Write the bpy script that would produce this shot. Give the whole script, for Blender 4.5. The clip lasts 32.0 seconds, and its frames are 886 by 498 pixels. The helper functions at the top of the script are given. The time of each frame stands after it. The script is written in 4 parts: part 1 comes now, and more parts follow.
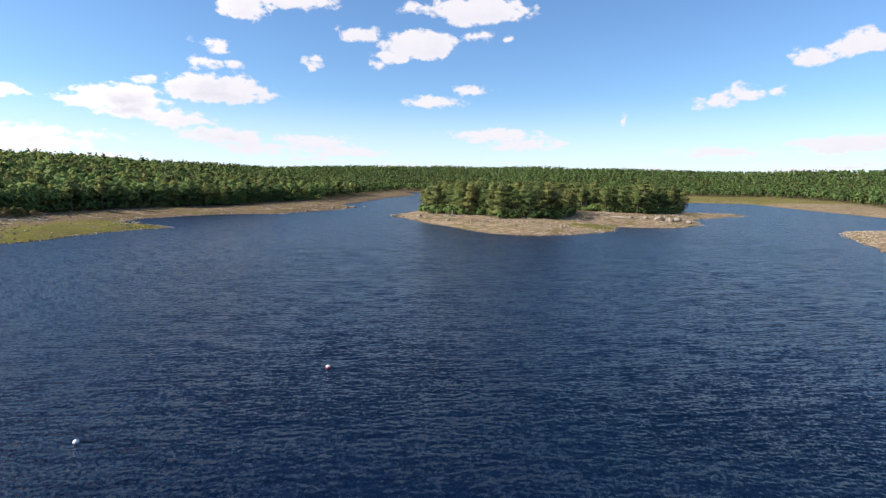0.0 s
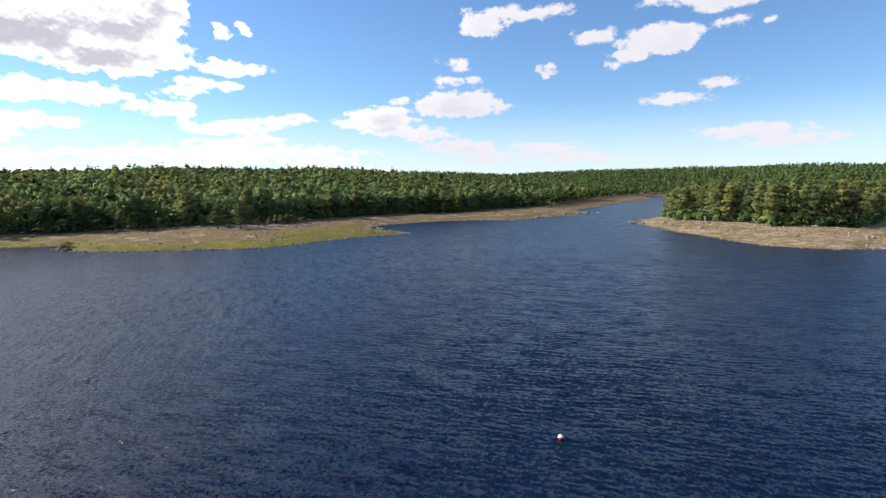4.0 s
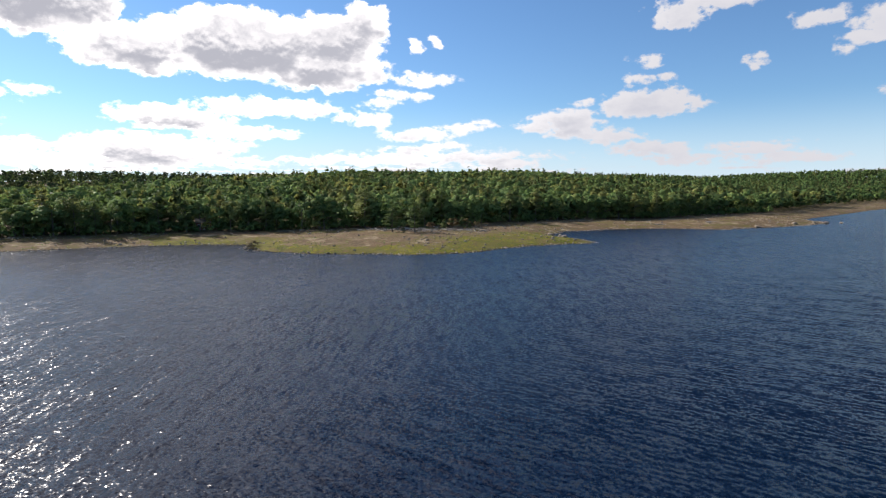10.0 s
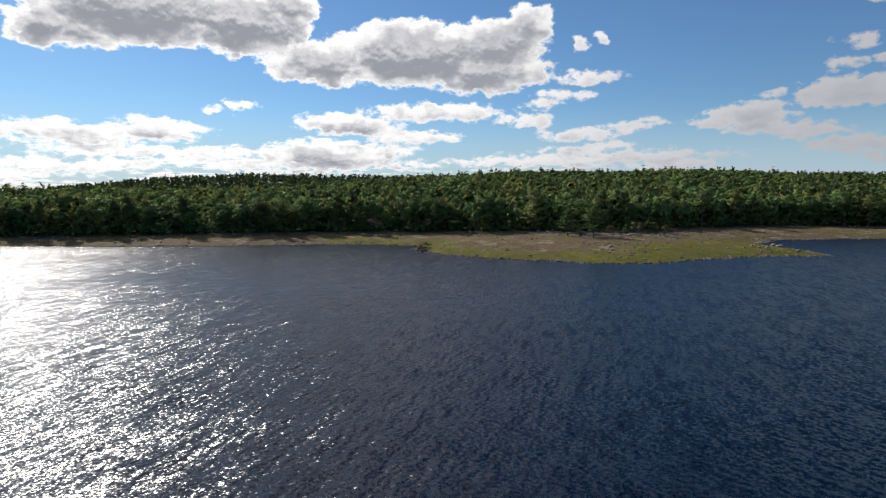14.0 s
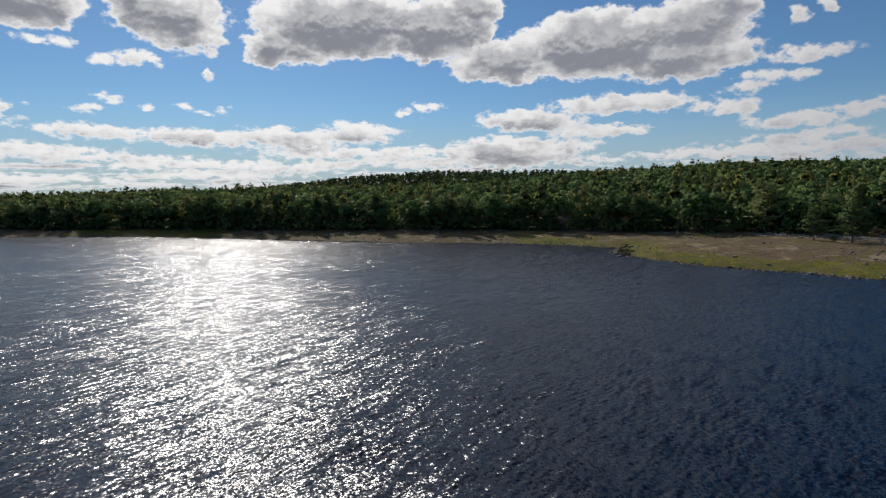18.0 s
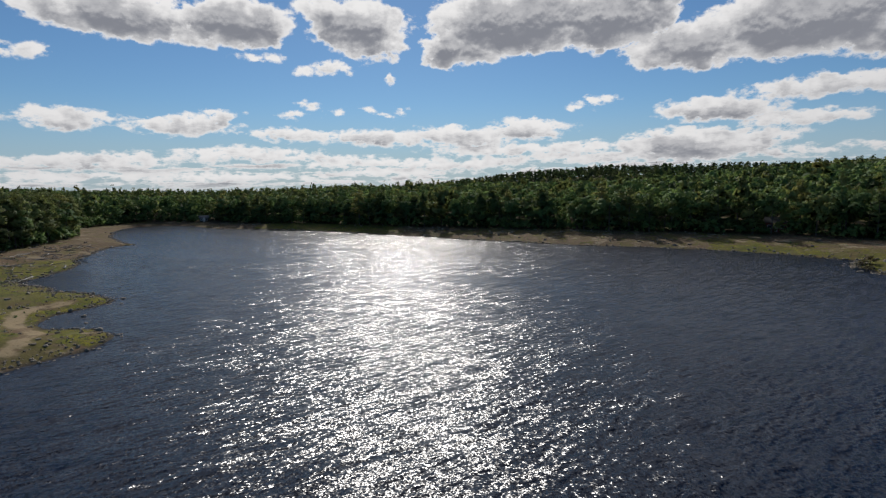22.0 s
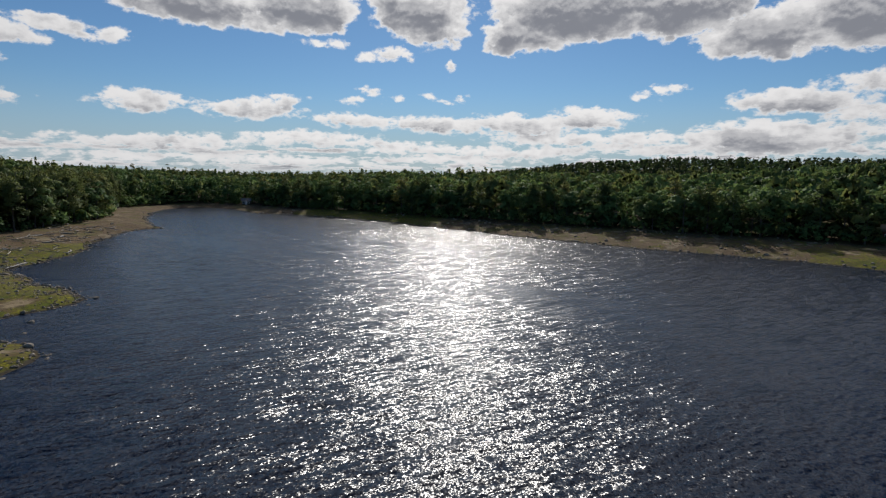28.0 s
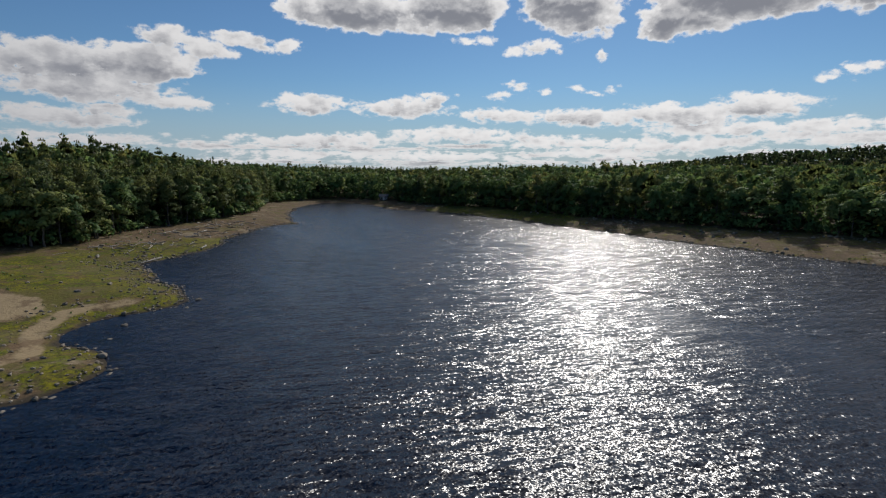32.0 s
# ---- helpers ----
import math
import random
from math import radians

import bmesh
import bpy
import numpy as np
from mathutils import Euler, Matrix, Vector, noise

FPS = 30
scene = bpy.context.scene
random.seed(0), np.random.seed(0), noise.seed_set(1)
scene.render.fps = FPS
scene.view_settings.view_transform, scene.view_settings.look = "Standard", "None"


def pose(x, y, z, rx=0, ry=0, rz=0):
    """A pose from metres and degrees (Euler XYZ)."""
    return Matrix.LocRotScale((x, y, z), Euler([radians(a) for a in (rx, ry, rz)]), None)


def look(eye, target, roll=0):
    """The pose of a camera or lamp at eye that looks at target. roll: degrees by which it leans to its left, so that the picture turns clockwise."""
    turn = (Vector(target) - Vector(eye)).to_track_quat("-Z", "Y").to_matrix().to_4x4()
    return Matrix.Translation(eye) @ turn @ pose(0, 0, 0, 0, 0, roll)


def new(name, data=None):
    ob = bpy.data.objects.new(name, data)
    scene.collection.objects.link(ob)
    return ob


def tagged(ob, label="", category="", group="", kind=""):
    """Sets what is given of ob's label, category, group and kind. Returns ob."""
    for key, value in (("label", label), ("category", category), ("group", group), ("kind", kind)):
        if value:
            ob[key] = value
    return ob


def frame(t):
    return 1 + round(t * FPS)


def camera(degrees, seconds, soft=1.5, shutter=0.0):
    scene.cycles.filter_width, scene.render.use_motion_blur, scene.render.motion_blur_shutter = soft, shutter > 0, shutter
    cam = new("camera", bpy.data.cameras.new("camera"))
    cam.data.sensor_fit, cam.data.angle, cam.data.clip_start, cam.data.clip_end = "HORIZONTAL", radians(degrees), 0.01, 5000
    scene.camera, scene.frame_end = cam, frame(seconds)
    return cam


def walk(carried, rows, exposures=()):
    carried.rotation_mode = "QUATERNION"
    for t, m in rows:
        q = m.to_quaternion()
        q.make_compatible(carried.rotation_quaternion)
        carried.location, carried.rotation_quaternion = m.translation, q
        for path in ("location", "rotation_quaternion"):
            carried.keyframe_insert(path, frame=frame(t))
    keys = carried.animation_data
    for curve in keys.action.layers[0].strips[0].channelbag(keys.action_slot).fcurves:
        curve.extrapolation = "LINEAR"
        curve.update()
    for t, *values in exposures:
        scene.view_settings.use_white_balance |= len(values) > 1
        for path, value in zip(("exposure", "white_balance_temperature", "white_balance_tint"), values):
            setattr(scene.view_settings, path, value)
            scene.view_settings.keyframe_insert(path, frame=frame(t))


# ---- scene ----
cam = camera(78.26, 32.0, soft=1.2)
PATH = [
    (0.0, pose(-0.00, 0.00, 19.96, 82.92, -1.07, 0.13)),
    (0.5, pose(-0.18, 2.12, 19.93, 82.98, -0.89, 2.55)),
    (1.0, pose(-0.44, 4.21, 19.90, 83.05, -0.70, 5.45)),
    (1.5, pose(-0.77, 6.25, 19.87, 83.08, -0.53, 8.27)),
    (2.0, pose(-1.27, 8.21, 19.80, 83.09, -0.39, 10.73)),
    (2.5, pose(-1.88, 10.16, 19.71, 83.14, -0.26, 13.83)),
    (3.0, pose(-2.58, 12.09, 19.58, 83.23, 0.00, 17.36)),
    (3.5, pose(-3.30, 14.08, 19.43, 83.33, 0.16, 20.98)),
    (4.0, pose(-4.05, 16.09, 19.29, 83.37, 0.37, 23.89)),
    (4.5, pose(-4.85, 18.09, 19.21, 83.45, 0.42, 26.96)),
    (5.0, pose(-5.68, 20.02, 19.14, 83.54, 0.23, 29.34)),
    (5.5, pose(-6.55, 21.88, 19.08, 83.63, 0.12, 31.14)),
    (6.0, pose(-7.47, 23.68, 19.01, 83.70, 0.19, 32.50)),
    (6.5, pose(-8.45, 25.44, 18.94, 83.74, 0.38, 33.58)),
    (7.0, pose(-9.50, 27.17, 18.87, 83.74, 0.41, 34.54)),
    (7.5, pose(-10.62, 28.86, 18.80, 83.79, 0.33, 35.21)),
    (8.0, pose(-11.84, 30.52, 18.73, 83.80, 0.30, 35.59)),
    (8.5, pose(-13.16, 32.14, 18.66, 83.82, 0.25, 36.70)),
    (9.0, pose(-14.61, 33.71, 18.60, 83.82, 0.18, 38.12)),
    (9.5, pose(-16.16, 35.18, 18.55, 83.88, 0.07, 39.99)),
    (10.0, pose(-17.80, 36.46, 18.50, 83.86, 0.21, 42.54)),
    (10.5, pose(-19.50, 37.55, 18.45, 83.91, 0.29, 45.59)),
    (11.0, pose(-21.25, 38.48, 18.40, 83.92, 0.40, 48.54)),
    (11.5, pose(-23.02, 39.24, 18.36, 83.97, 0.45, 51.36)),
    (12.0, pose(-24.80, 39.87, 18.32, 83.99, 0.52, 54.21)),
    (12.5, pose(-26.62, 40.36, 18.28, 84.01, 0.53, 55.75)),
    (13.0, pose(-28.45, 40.74, 18.24, 84.02, 0.51, 56.76)),
    (13.5, pose(-30.31, 41.01, 18.21, 84.03, 0.40, 57.87)),
    (14.0, pose(-32.20, 41.22, 18.18, 84.04, 0.18, 59.00)),
    (14.5, pose(-34.11, 41.40, 18.15, 84.04, 0.09, 60.26)),
    (15.0, pose(-36.02, 41.60, 18.11, 84.03, 0.14, 61.75)),
    (15.5, pose(-37.90, 41.84, 18.08, 84.00, 0.27, 63.60)),
    (16.0, pose(-39.74, 42.17, 18.05, 83.97, 0.25, 65.95)),
    (16.5, pose(-41.57, 42.48, 18.02, 83.89, 0.35, 68.58)),
    (17.0, pose(-43.41, 42.76, 18.01, 83.83, 0.44, 70.98)),
    (17.5, pose(-45.25, 42.99, 18.01, 83.80, 0.55, 74.09)),
    (18.0, pose(-47.09, 43.19, 18.02, 83.78, 0.69, 77.55)),
    (18.5, pose(-48.91, 43.40, 18.03, 83.84, 0.91, 80.92)),
    (19.0, pose(-50.72, 43.65, 18.05, 83.90, 1.21, 84.30)),
    (19.5, pose(-52.53, 43.96, 18.06, 83.83, 0.99, 87.23)),
    (20.0, pose(-54.27, 44.28, 18.08, 83.89, 1.15, 89.71)),
    (20.5, pose(-55.92, 44.53, 18.10, 83.84, 1.14, 91.84)),
    (21.0, pose(-57.52, 44.69, 18.13, 83.82, 1.14, 93.50)),
    (21.5, pose(-59.10, 44.77, 18.15, 83.70, 1.03, 94.50)),
    (22.0, pose(-60.67, 44.77, 18.18, 83.59, 0.85, 94.95)),
    (22.5, pose(-62.27, 44.74, 18.20, 83.48, 0.66, 95.28)),
    (23.0, pose(-63.92, 44.74, 18.21, 83.36, 0.51, 95.61)),
    (23.5, pose(-65.61, 44.80, 18.22, 83.22, 0.30, 95.85)),
    (24.0, pose(-67.31, 44.91, 18.22, 83.10, 0.09, 96.14)),
    (24.5, pose(-68.99, 45.01, 18.23, 83.00, -0.04, 96.41)),
    (25.0, pose(-70.68, 45.06, 18.27, 82.89, -0.05, 96.53)),
    (25.5, pose(-72.37, 45.09, 18.31, 82.77, -0.12, 96.63)),
    (26.0, pose(-74.07, 45.12, 18.35, 82.66, -0.32, 96.84)),
    (26.5, pose(-75.78, 45.18, 18.39, 82.56, -0.64, 97.27)),
    (27.0, pose(-77.51, 45.29, 18.40, 82.48, -0.70, 97.96)),
    (27.5, pose(-79.25, 45.44, 18.40, 82.43, -0.77, 99.19)),
    (28.0, pose(-81.02, 45.63, 18.37, 82.35, -0.80, 100.83)),
    (28.5, pose(-82.79, 45.77, 18.37, 82.25, -0.64, 102.85)),
    (29.0, pose(-84.59, 45.92, 18.37, 82.16, -0.50, 105.21)),
    (29.5, pose(-86.41, 46.08, 18.36, 82.09, -0.39, 107.47)),
    (30.0, pose(-88.24, 46.18, 18.35, 81.99, -0.29, 109.78)),
    (30.5, pose(-90.09, 46.14, 18.38, 81.95, -0.21, 112.32)),
    (31.0, pose(-91.88, 45.97, 18.40, 81.85, -0.20, 114.11)),
    (31.5, pose(-93.61, 45.69, 18.41, 81.78, -0.21, 115.23)),
    (32.0, pose(-95.25, 45.34, 18.41, 81.69, -0.28, 115.78)),
]
EXPOSURES = [(0.0, 0.88, 6700, 16), (4.0, 0.82, 6680, 16), (9.0, 0.6, 6680, 14), (11.0, 0.47, 6640, 14), (13.0, 0.12, 6560, 12), (16.0, -0.32, 6420, 10), (19.0, -0.52, 6430, 11), (23.0, -0.56, 6430, 11), (28.0, -0.56, 6430, 11), (32.0, -0.57, 6420, 11)]
walk(cam, PATH, EXPOSURES)

# ---- sun and sky ----
SUN_AZ, SUN_EL = 99.0, 32.0      # degrees to the left of +y, and above the horizon
sun_dir = Vector((-math.sin(radians(SUN_AZ)) * math.cos(radians(SUN_EL)), math.cos(radians(SUN_AZ)) * math.cos(radians(SUN_EL)), math.sin(radians(SUN_EL))))
sun = new("sun", bpy.data.lights.new("sun", "SUN"))
sun.data.energy, sun.data.angle, sun.data.color = 4.6, radians(0.55), (1.0, 0.955, 0.885)
sun.matrix_world = look(sun_dir * 100, (0, 0, 0))


class Graph:
    """A short way to write node trees."""

    def __init__(self, tree):
        self.tree = tree

    def node(self, kind, **inputs):
        n = self.tree.nodes.new(kind)
        for key, value in inputs.items():
            key = int(key[1:]) if key[0] == "i" and key[1:].isdigit() else key.replace("_", " ")
            self.put(n.inputs[key], value)
        return n

    def put(self, socket, value):
        if isinstance(value, bpy.types.NodeSocket):
            self.tree.links.new(value, socket)
        else:
            socket.default_value = value

    def math(self, op, a, b=0.0, c=0.0, clamp=False):
        n = self.node("ShaderNodeMath", i0=a, i1=b, i2=c)
        n.operation, n.use_clamp = op, clamp
        return n.outputs[0]

    def vec(self, op, a, b=(0, 0, 0), c=(0, 0, 0)):
        n = self.node("ShaderNodeVectorMath", i0=a, i1=b)
        n.operation = op
        if op == "MULTIPLY_ADD":
            self.put(n.inputs[2], c)
        return n.outputs["Value"] if op in ("LENGTH", "DOT_PRODUCT") else n.outputs[0]

    def noise(self, vector, scale, detail=4.0, rough=0.55, lacunarity=2.0):
        n = self.node("ShaderNodeTexNoise", Vector=vector, Scale=scale, Detail=detail, Roughness=rough, Lacunarity=lacunarity)
        return n.outputs["Fac"]

    def smooth(self, x, lo, hi, a=0.0, b=1.0):
        n = self.node("ShaderNodeMapRange", Value=x, From_Min=lo, From_Max=hi, To_Min=a, To_Max=b)
        n.interpolation_type = "SMOOTHSTEP"
        return n.outputs[0]

    def mix(self, f, a, b):
        n = self.node("ShaderNodeMix")
        n.data_type = "RGBA"
        self.put(n.inputs[0], f), self.put(n.inputs[6], a), self.put(n.inputs[7], b)
        return n.outputs[2]


world = bpy.data.worlds.new("sky")
scene.world = world
world.use_nodes = True
world.node_tree.nodes.clear()
g = Graph(world.node_tree)
way = g.node("ShaderNodeTexCoord").outputs["Generated"]
sky = g.node("ShaderNodeTexSky")
sky.sky_type, sky.sun_disc, sky.sun_elevation, sky.sun_rotation = "NISHITA", False, radians(SUN_EL), radians(-SUN_AZ)
sky.air_density, sky.dust_density, sky.ozone_density = 1.0, 0.1, 2.0
xyz = g.node("ShaderNodeSeparateXYZ", Vector=way)
# azimuth is counted from 60 degrees, so that the seam lies behind the view
a60 = radians(60)
across = g.math("ADD", g.math("MULTIPLY", xyz.outputs[0], -math.cos(a60)), g.math("MULTIPLY", xyz.outputs[1], -math.sin(a60)))
ahead = g.math("ADD", g.math("MULTIPLY", xyz.outputs[0], -math.sin(a60)), g.math("MULTIPLY", xyz.outputs[1], math.cos(a60)))
az = g.math("MULTIPLY", g.math("ARCTAN2", across, ahead), 57.2958)
el = g.math("MULTIPLY", g.math("ARCSINE", xyz.outputs[2]), 57.2958)
place = g.node("ShaderNodeCombineXYZ", X=az, Y=el).outputs[0]
# the clouds' billows are flattened towards the horizon
rise = g.math("MULTIPLY", g.math("EXPONENT", g.math("MULTIPLY", el, -0.2)), -7.0)
grain = g.node("ShaderNodeCombineXYZ", X=az, Y=g.math("MULTIPLY_ADD", el, 1.3, rise)).outputs[0]
fluff = g.noise(grain, 0.75, 7.0, 0.6)
puffs = g.node("ShaderNodeTexVoronoi", Vector=grain, Scale=0.8, Detail=2.0, Roughness=0.55)
puffs.voronoi_dimensions, puffs.feature = "2D", "SMOOTH_F1"
puffs.inputs["Smoothness"].default_value = 0.35
puff_rise = g.math("SUBTRACT", 0.42, puffs.outputs["Distance"])
inner = g.noise(g.vec("ADD", grain, (40.0, 7.0, 0.0)), 0.33, 5.0, 0.55)
relief = g.noise(g.vec("ADD", grain, (0.0, 0.4, 0.0)), 0.75, 4.0, 0.6)
n = g.node("ShaderNodeTexNoise", Vector=grain, Scale=0.28, Detail=3.0, Roughness=0.55)
spread = g.vec("ADD", place, g.vec("MULTIPLY", g.vec("SUBTRACT", n.outputs["Color"], (0.5, 0.5, 0.5)), (4.5, 1.5, 0)))
above = g.vec("ADD", spread, (0, 0.6, 0))
deep, deep_above = None, None


def cloud(azimuth, height, half_width, half_height):
    """One swelling of a cumulus: where it stands and its half sizes, in degrees. Keeps how deep inside a cloud the sky is."""
    global deep, deep_above
    w, h = 1 / half_width, 1 / half_height

    def join(at, so_far):
        r = g.vec("LENGTH", g.vec("MULTIPLY_ADD", at, (w, h, 0), (-(azimuth - 60) * w, -height * h, 0)))
        d = g.math("MULTIPLY_ADD", r, -half_height, half_height + 0.06)
        return d if so_far is None else g.math("MAXIMUM", so_far, d)
    deep = join(spread, deep)
    if half_height > 0.45:
        deep_above = join(above, deep_above)


cloud(-36.4, 11.7, 2.2, 0.99)
cloud(-36.0, 3.7, 3.4, 0.70)
cloud(-33.0, 11.1, 2.0, 0.77)
cloud(-30.4, 8.4, 0.9, 0.43)
cloud(-27.9, 8.4, 1.3, 0.54)
cloud(-26.3, 3.2, 3.8, 0.46)
cloud(-25.7, 7.7, 1.8, 0.50)
cloud(-17.7, 6.2, 0.5, 0.38)
cloud(-8.3, 3.8, 4.0, 0.57)
cloud(-6.3, 14.1, 0.5, 0.36)
cloud(-5.4, 4.8, 4.6, 0.62)
cloud(-3.5, 14.1, 1.5, 0.52)
cloud(-3.0, 16.6, 5.4, 1.30)
cloud(-2.6, 9.2, 1.6, 0.49)
cloud(1.1, 8.1, 2.6, 0.50)
cloud(2.6, 13.5, 4.0, 1.35)
cloud(3.5, 16.6, 1.6, 0.45)
cloud(5.2, 12.1, 1.7, 0.63)
cloud(7.2, 11.2, 0.9, 0.43)
cloud(8.7, 14.1, 2.2, 0.71)
cloud(10.8, 2.8, 4.5, 0.51)
cloud(13.1, 3.8, 3.3, 0.61)
cloud(13.5, 11.3, 1.1, 0.57)
cloud(16.1, 16.5, 5.0, 0.67)
cloud(19.0, 2.9, 3.1, 0.54)
cloud(19.5, 15.7, 2.5, 1.14)
cloud(21.2, 10.5, 1.0, 0.50)
cloud(21.6, 4.0, 4.0, 0.85)
cloud(22.1, 12.2, 1.3, 0.44)
cloud(22.2, 8.2, 4.7, 1.48)
cloud(23.8, 10.5, 1.1, 0.59)
cloud(25.9, 5.2, 3.3, 0.76)
cloud(28.2, 8.4, 0.9, 0.40)
cloud(29.1, 6.2, 3.1, 1.28)
cloud(30.3, 7.1, 3.3, 0.92)
cloud(32.9, 6.3, 2.4, 0.71)
cloud(36.6, 2.7, 4.2, 0.69)
cloud(37.3, 6.4, 0.8, 0.31)
cloud(38.4, 6.8, 0.9, 0.34)
cloud(41.0, 6.4, 2.4, 0.57)
cloud(41.7, 4.7, 2.3, 0.42)
cloud(42.9, 3.5, 11.4, 0.58)
cloud(43.3, 14.7, 0.7, 0.67)
cloud(44.4, 11.2, 2.9, 0.71)
cloud(44.9, 5.8, 2.4, 0.43)
cloud(45.1, 5.7, 4.4, 0.62)
cloud(45.1, 4.3, 3.4, 0.51)
cloud(45.3, 14.2, 0.7, 0.72)
cloud(47.1, 9.6, 2.6, 0.47)
cloud(48.5, 3.1, 10.0, 0.56)
cloud(48.6, 8.8, 1.7, 0.43)
cloud(50.2, 7.2, 2.8, 0.81)
cloud(50.5, 16.2, 2.8, 1.86)
cloud(54.7, 12.1, 7.2, 2.21)
cloud(59.8, 8.2, 6.9, 1.05)
cloud(61.5, 13.7, 9.6, 3.26)
cloud(62.1, 5.6, 5.5, 0.74)
cloud(65.0, 4.3, 3.5, 0.58)
cloud(68.5, 6.8, 5.5, 1.13)
cloud(70.6, 3.7, 7.5, 1.61)
cloud(71.3, 12.6, 6.0, 2.13)
cloud(74.0, 17.4, 2.8, 1.98)
cloud(75.5, 2.9, 16.7, 0.63)
cloud(77.2, 15.5, 5.7, 2.53)
cloud(78.0, 2.7, 5.4, 0.55)
cloud(78.5, 15.8, 6.3, 3.00)
cloud(79.4, 8.3, 1.2, 0.37)
cloud(79.4, 12.8, 0.9, 0.47)
cloud(79.7, 8.4, 1.1, 0.32)
cloud(80.9, 8.0, 1.2, 0.36)
cloud(81.3, 3.8, 3.0, 0.67)
cloud(82.1, 4.1, 3.0, 0.55)
cloud(86.3, 5.9, 3.3, 0.91)
cloud(86.4, 5.9, 4.4, 1.01)
cloud(86.9, 16.1, 9.9, 3.10)
cloud(88.4, 3.8, 7.5, 0.69)
cloud(91.6, 2.4, 6.4, 0.58)
cloud(92.1, 13.8, 4.3, 1.78)
cloud(92.2, 5.0, 5.6, 0.92)
cloud(94.0, 13.9, 2.7, 2.09)
cloud(94.5, 5.4, 7.0, 0.80)
cloud(97.7, 2.6, 8.5, 0.49)
cloud(98.3, 7.7, 0.4, 0.33)
cloud(98.5, 7.9, 0.5, 0.28)
cloud(99.9, 1.7, 7.6, 0.46)
cloud(100.2, 10.7, 0.4, 0.41)
cloud(100.3, 7.7, 0.5, 0.28)
cloud(100.3, 7.5, 0.6, 0.28)
cloud(100.3, 13.0, 0.8, 0.57)
cloud(100.5, 11.0, 0.5, 0.49)
cloud(100.7, 13.2, 0.9, 0.58)
cloud(101.2, 5.1, 5.1, 0.93)
cloud(101.7, 14.3, 3.4, 1.69)
cloud(101.8, 8.0, 0.6, 0.27)
cloud(102.0, 8.1, 0.7, 0.28)
cloud(103.2, 5.3, 5.4, 0.79)
cloud(103.3, 2.8, 1.7, 0.42)
cloud(104.1, 11.9, 0.4, 0.51)
cloud(105.6, 2.9, 4.8, 0.57)
cloud(105.6, 7.7, 0.5, 0.27)
cloud(105.8, 12.1, 2.1, 0.63)
cloud(108.3, 11.6, 1.4, 0.42)
cloud(108.4, 8.2, 1.0, 0.43)
cloud(109.9, 5.4, 4.1, 0.66)
cloud(110.1, 7.2, 1.4, 0.27)
cloud(113.1, 12.7, 2.1, 0.40)
cloud(114.7, 15.6, 5.3, 2.31)
cloud(114.8, 3.5, 7.2, 0.71)
cloud(116.5, 1.3, 10.1, 0.49)
cloud(116.7, 7.1, 1.9, 0.68)
cloud(118.7, 13.9, 4.1, 0.86)
cloud(119.7, 6.2, 5.0, 0.98)
cloud(124.9, 15.2, 7.3, 2.05)
cloud(128.0, 2.8, 9.5, 0.68)
cloud(128.9, 6.4, 4.0, 0.99)
cloud(130.1, 1.5, 7.9, 0.43)
cloud(131.5, 11.6, 1.4, 0.65)
cloud(133.3, 11.3, 0.9, 0.45)
cloud(135.5, 11.9, 2.4, 0.69)
cloud(138.7, 10.9, 2.7, 0.88)
cloud(141.8, 6.0, 4.0, 0.70)
cloud(141.9, 11.6, 2.4, 0.99)
cloud(143.9, 9.2, 4.9, 1.81)
cloud(147.2, 4.9, 2.5, 0.82)
cloud(148.3, 7.0, 6.6, 1.16)
cloud(148.6, 2.5, 6.2, 0.53)
cloud(150.5, 4.3, 5.5, 0.88)
cloud(150.5, 8.8, 4.6, 1.65)
cloud(152.3, 1.1, 4.5, 0.42)
cloud(53.4, 14.5, 5.0, 2.60)
cloud(102.9, 15.7, 5.1, 2.43)
cloud(106.5, 16.8, 3.0, 1.48)

streaks = g.noise(g.node("ShaderNodeCombineXYZ", X=g.math("MULTIPLY", az, 0.06), Y=g.math("MULTIPLY", el, 0.75)).outputs[0], 1.5, 5.0, 0.6)
sunward = g.vec("DOT_PRODUCT", way, tuple(sun_dir))
bank = g.math("MULTIPLY", g.math("ADD", streaks, g.smooth(sunward, 0.2, 0.8, -0.52, -0.44)), 4.0)
bank = g.math("SUBTRACT", bank, g.smooth(el, 2.0, 6.0, 0.0, 3.0))
over = g.math("MULTIPLY", g.math("SUBTRACT", g.noise(way, 3.6, 3.0, 0.55), g.smooth(sunward, 0.55, 0.85, 0.72, 0.38)), 6.0)
over = g.math("SUBTRACT", over, g.smooth(el, 22.5, 18.0, 0.0, 3.0))
ruffle = g.math("ADD", g.math("MULTIPLY", g.math("SUBTRACT", fluff, 0.5), 2.7), g.math("MULTIPLY", puff_rise, 0.16))
shape = g.math("MULTIPLY_ADD", deep, 1.25, 0.16)
field = g.math("ADD", g.math("MAXIMUM", g.math("MAXIMUM", shape, bank), over), g.math("MULTIPLY", ruffle, g.smooth(deep, -0.2, 0.9, 0.65, 1.25)))
alpha = g.smooth(field, 0.0, 0.5)
lift = g.math("MULTIPLY", g.math("SUBTRACT", relief, fluff), 1.6)
under = g.smooth(g.math("ADD", g.math("SUBTRACT", deep_above, deep), lift), -0.6, 0.65)
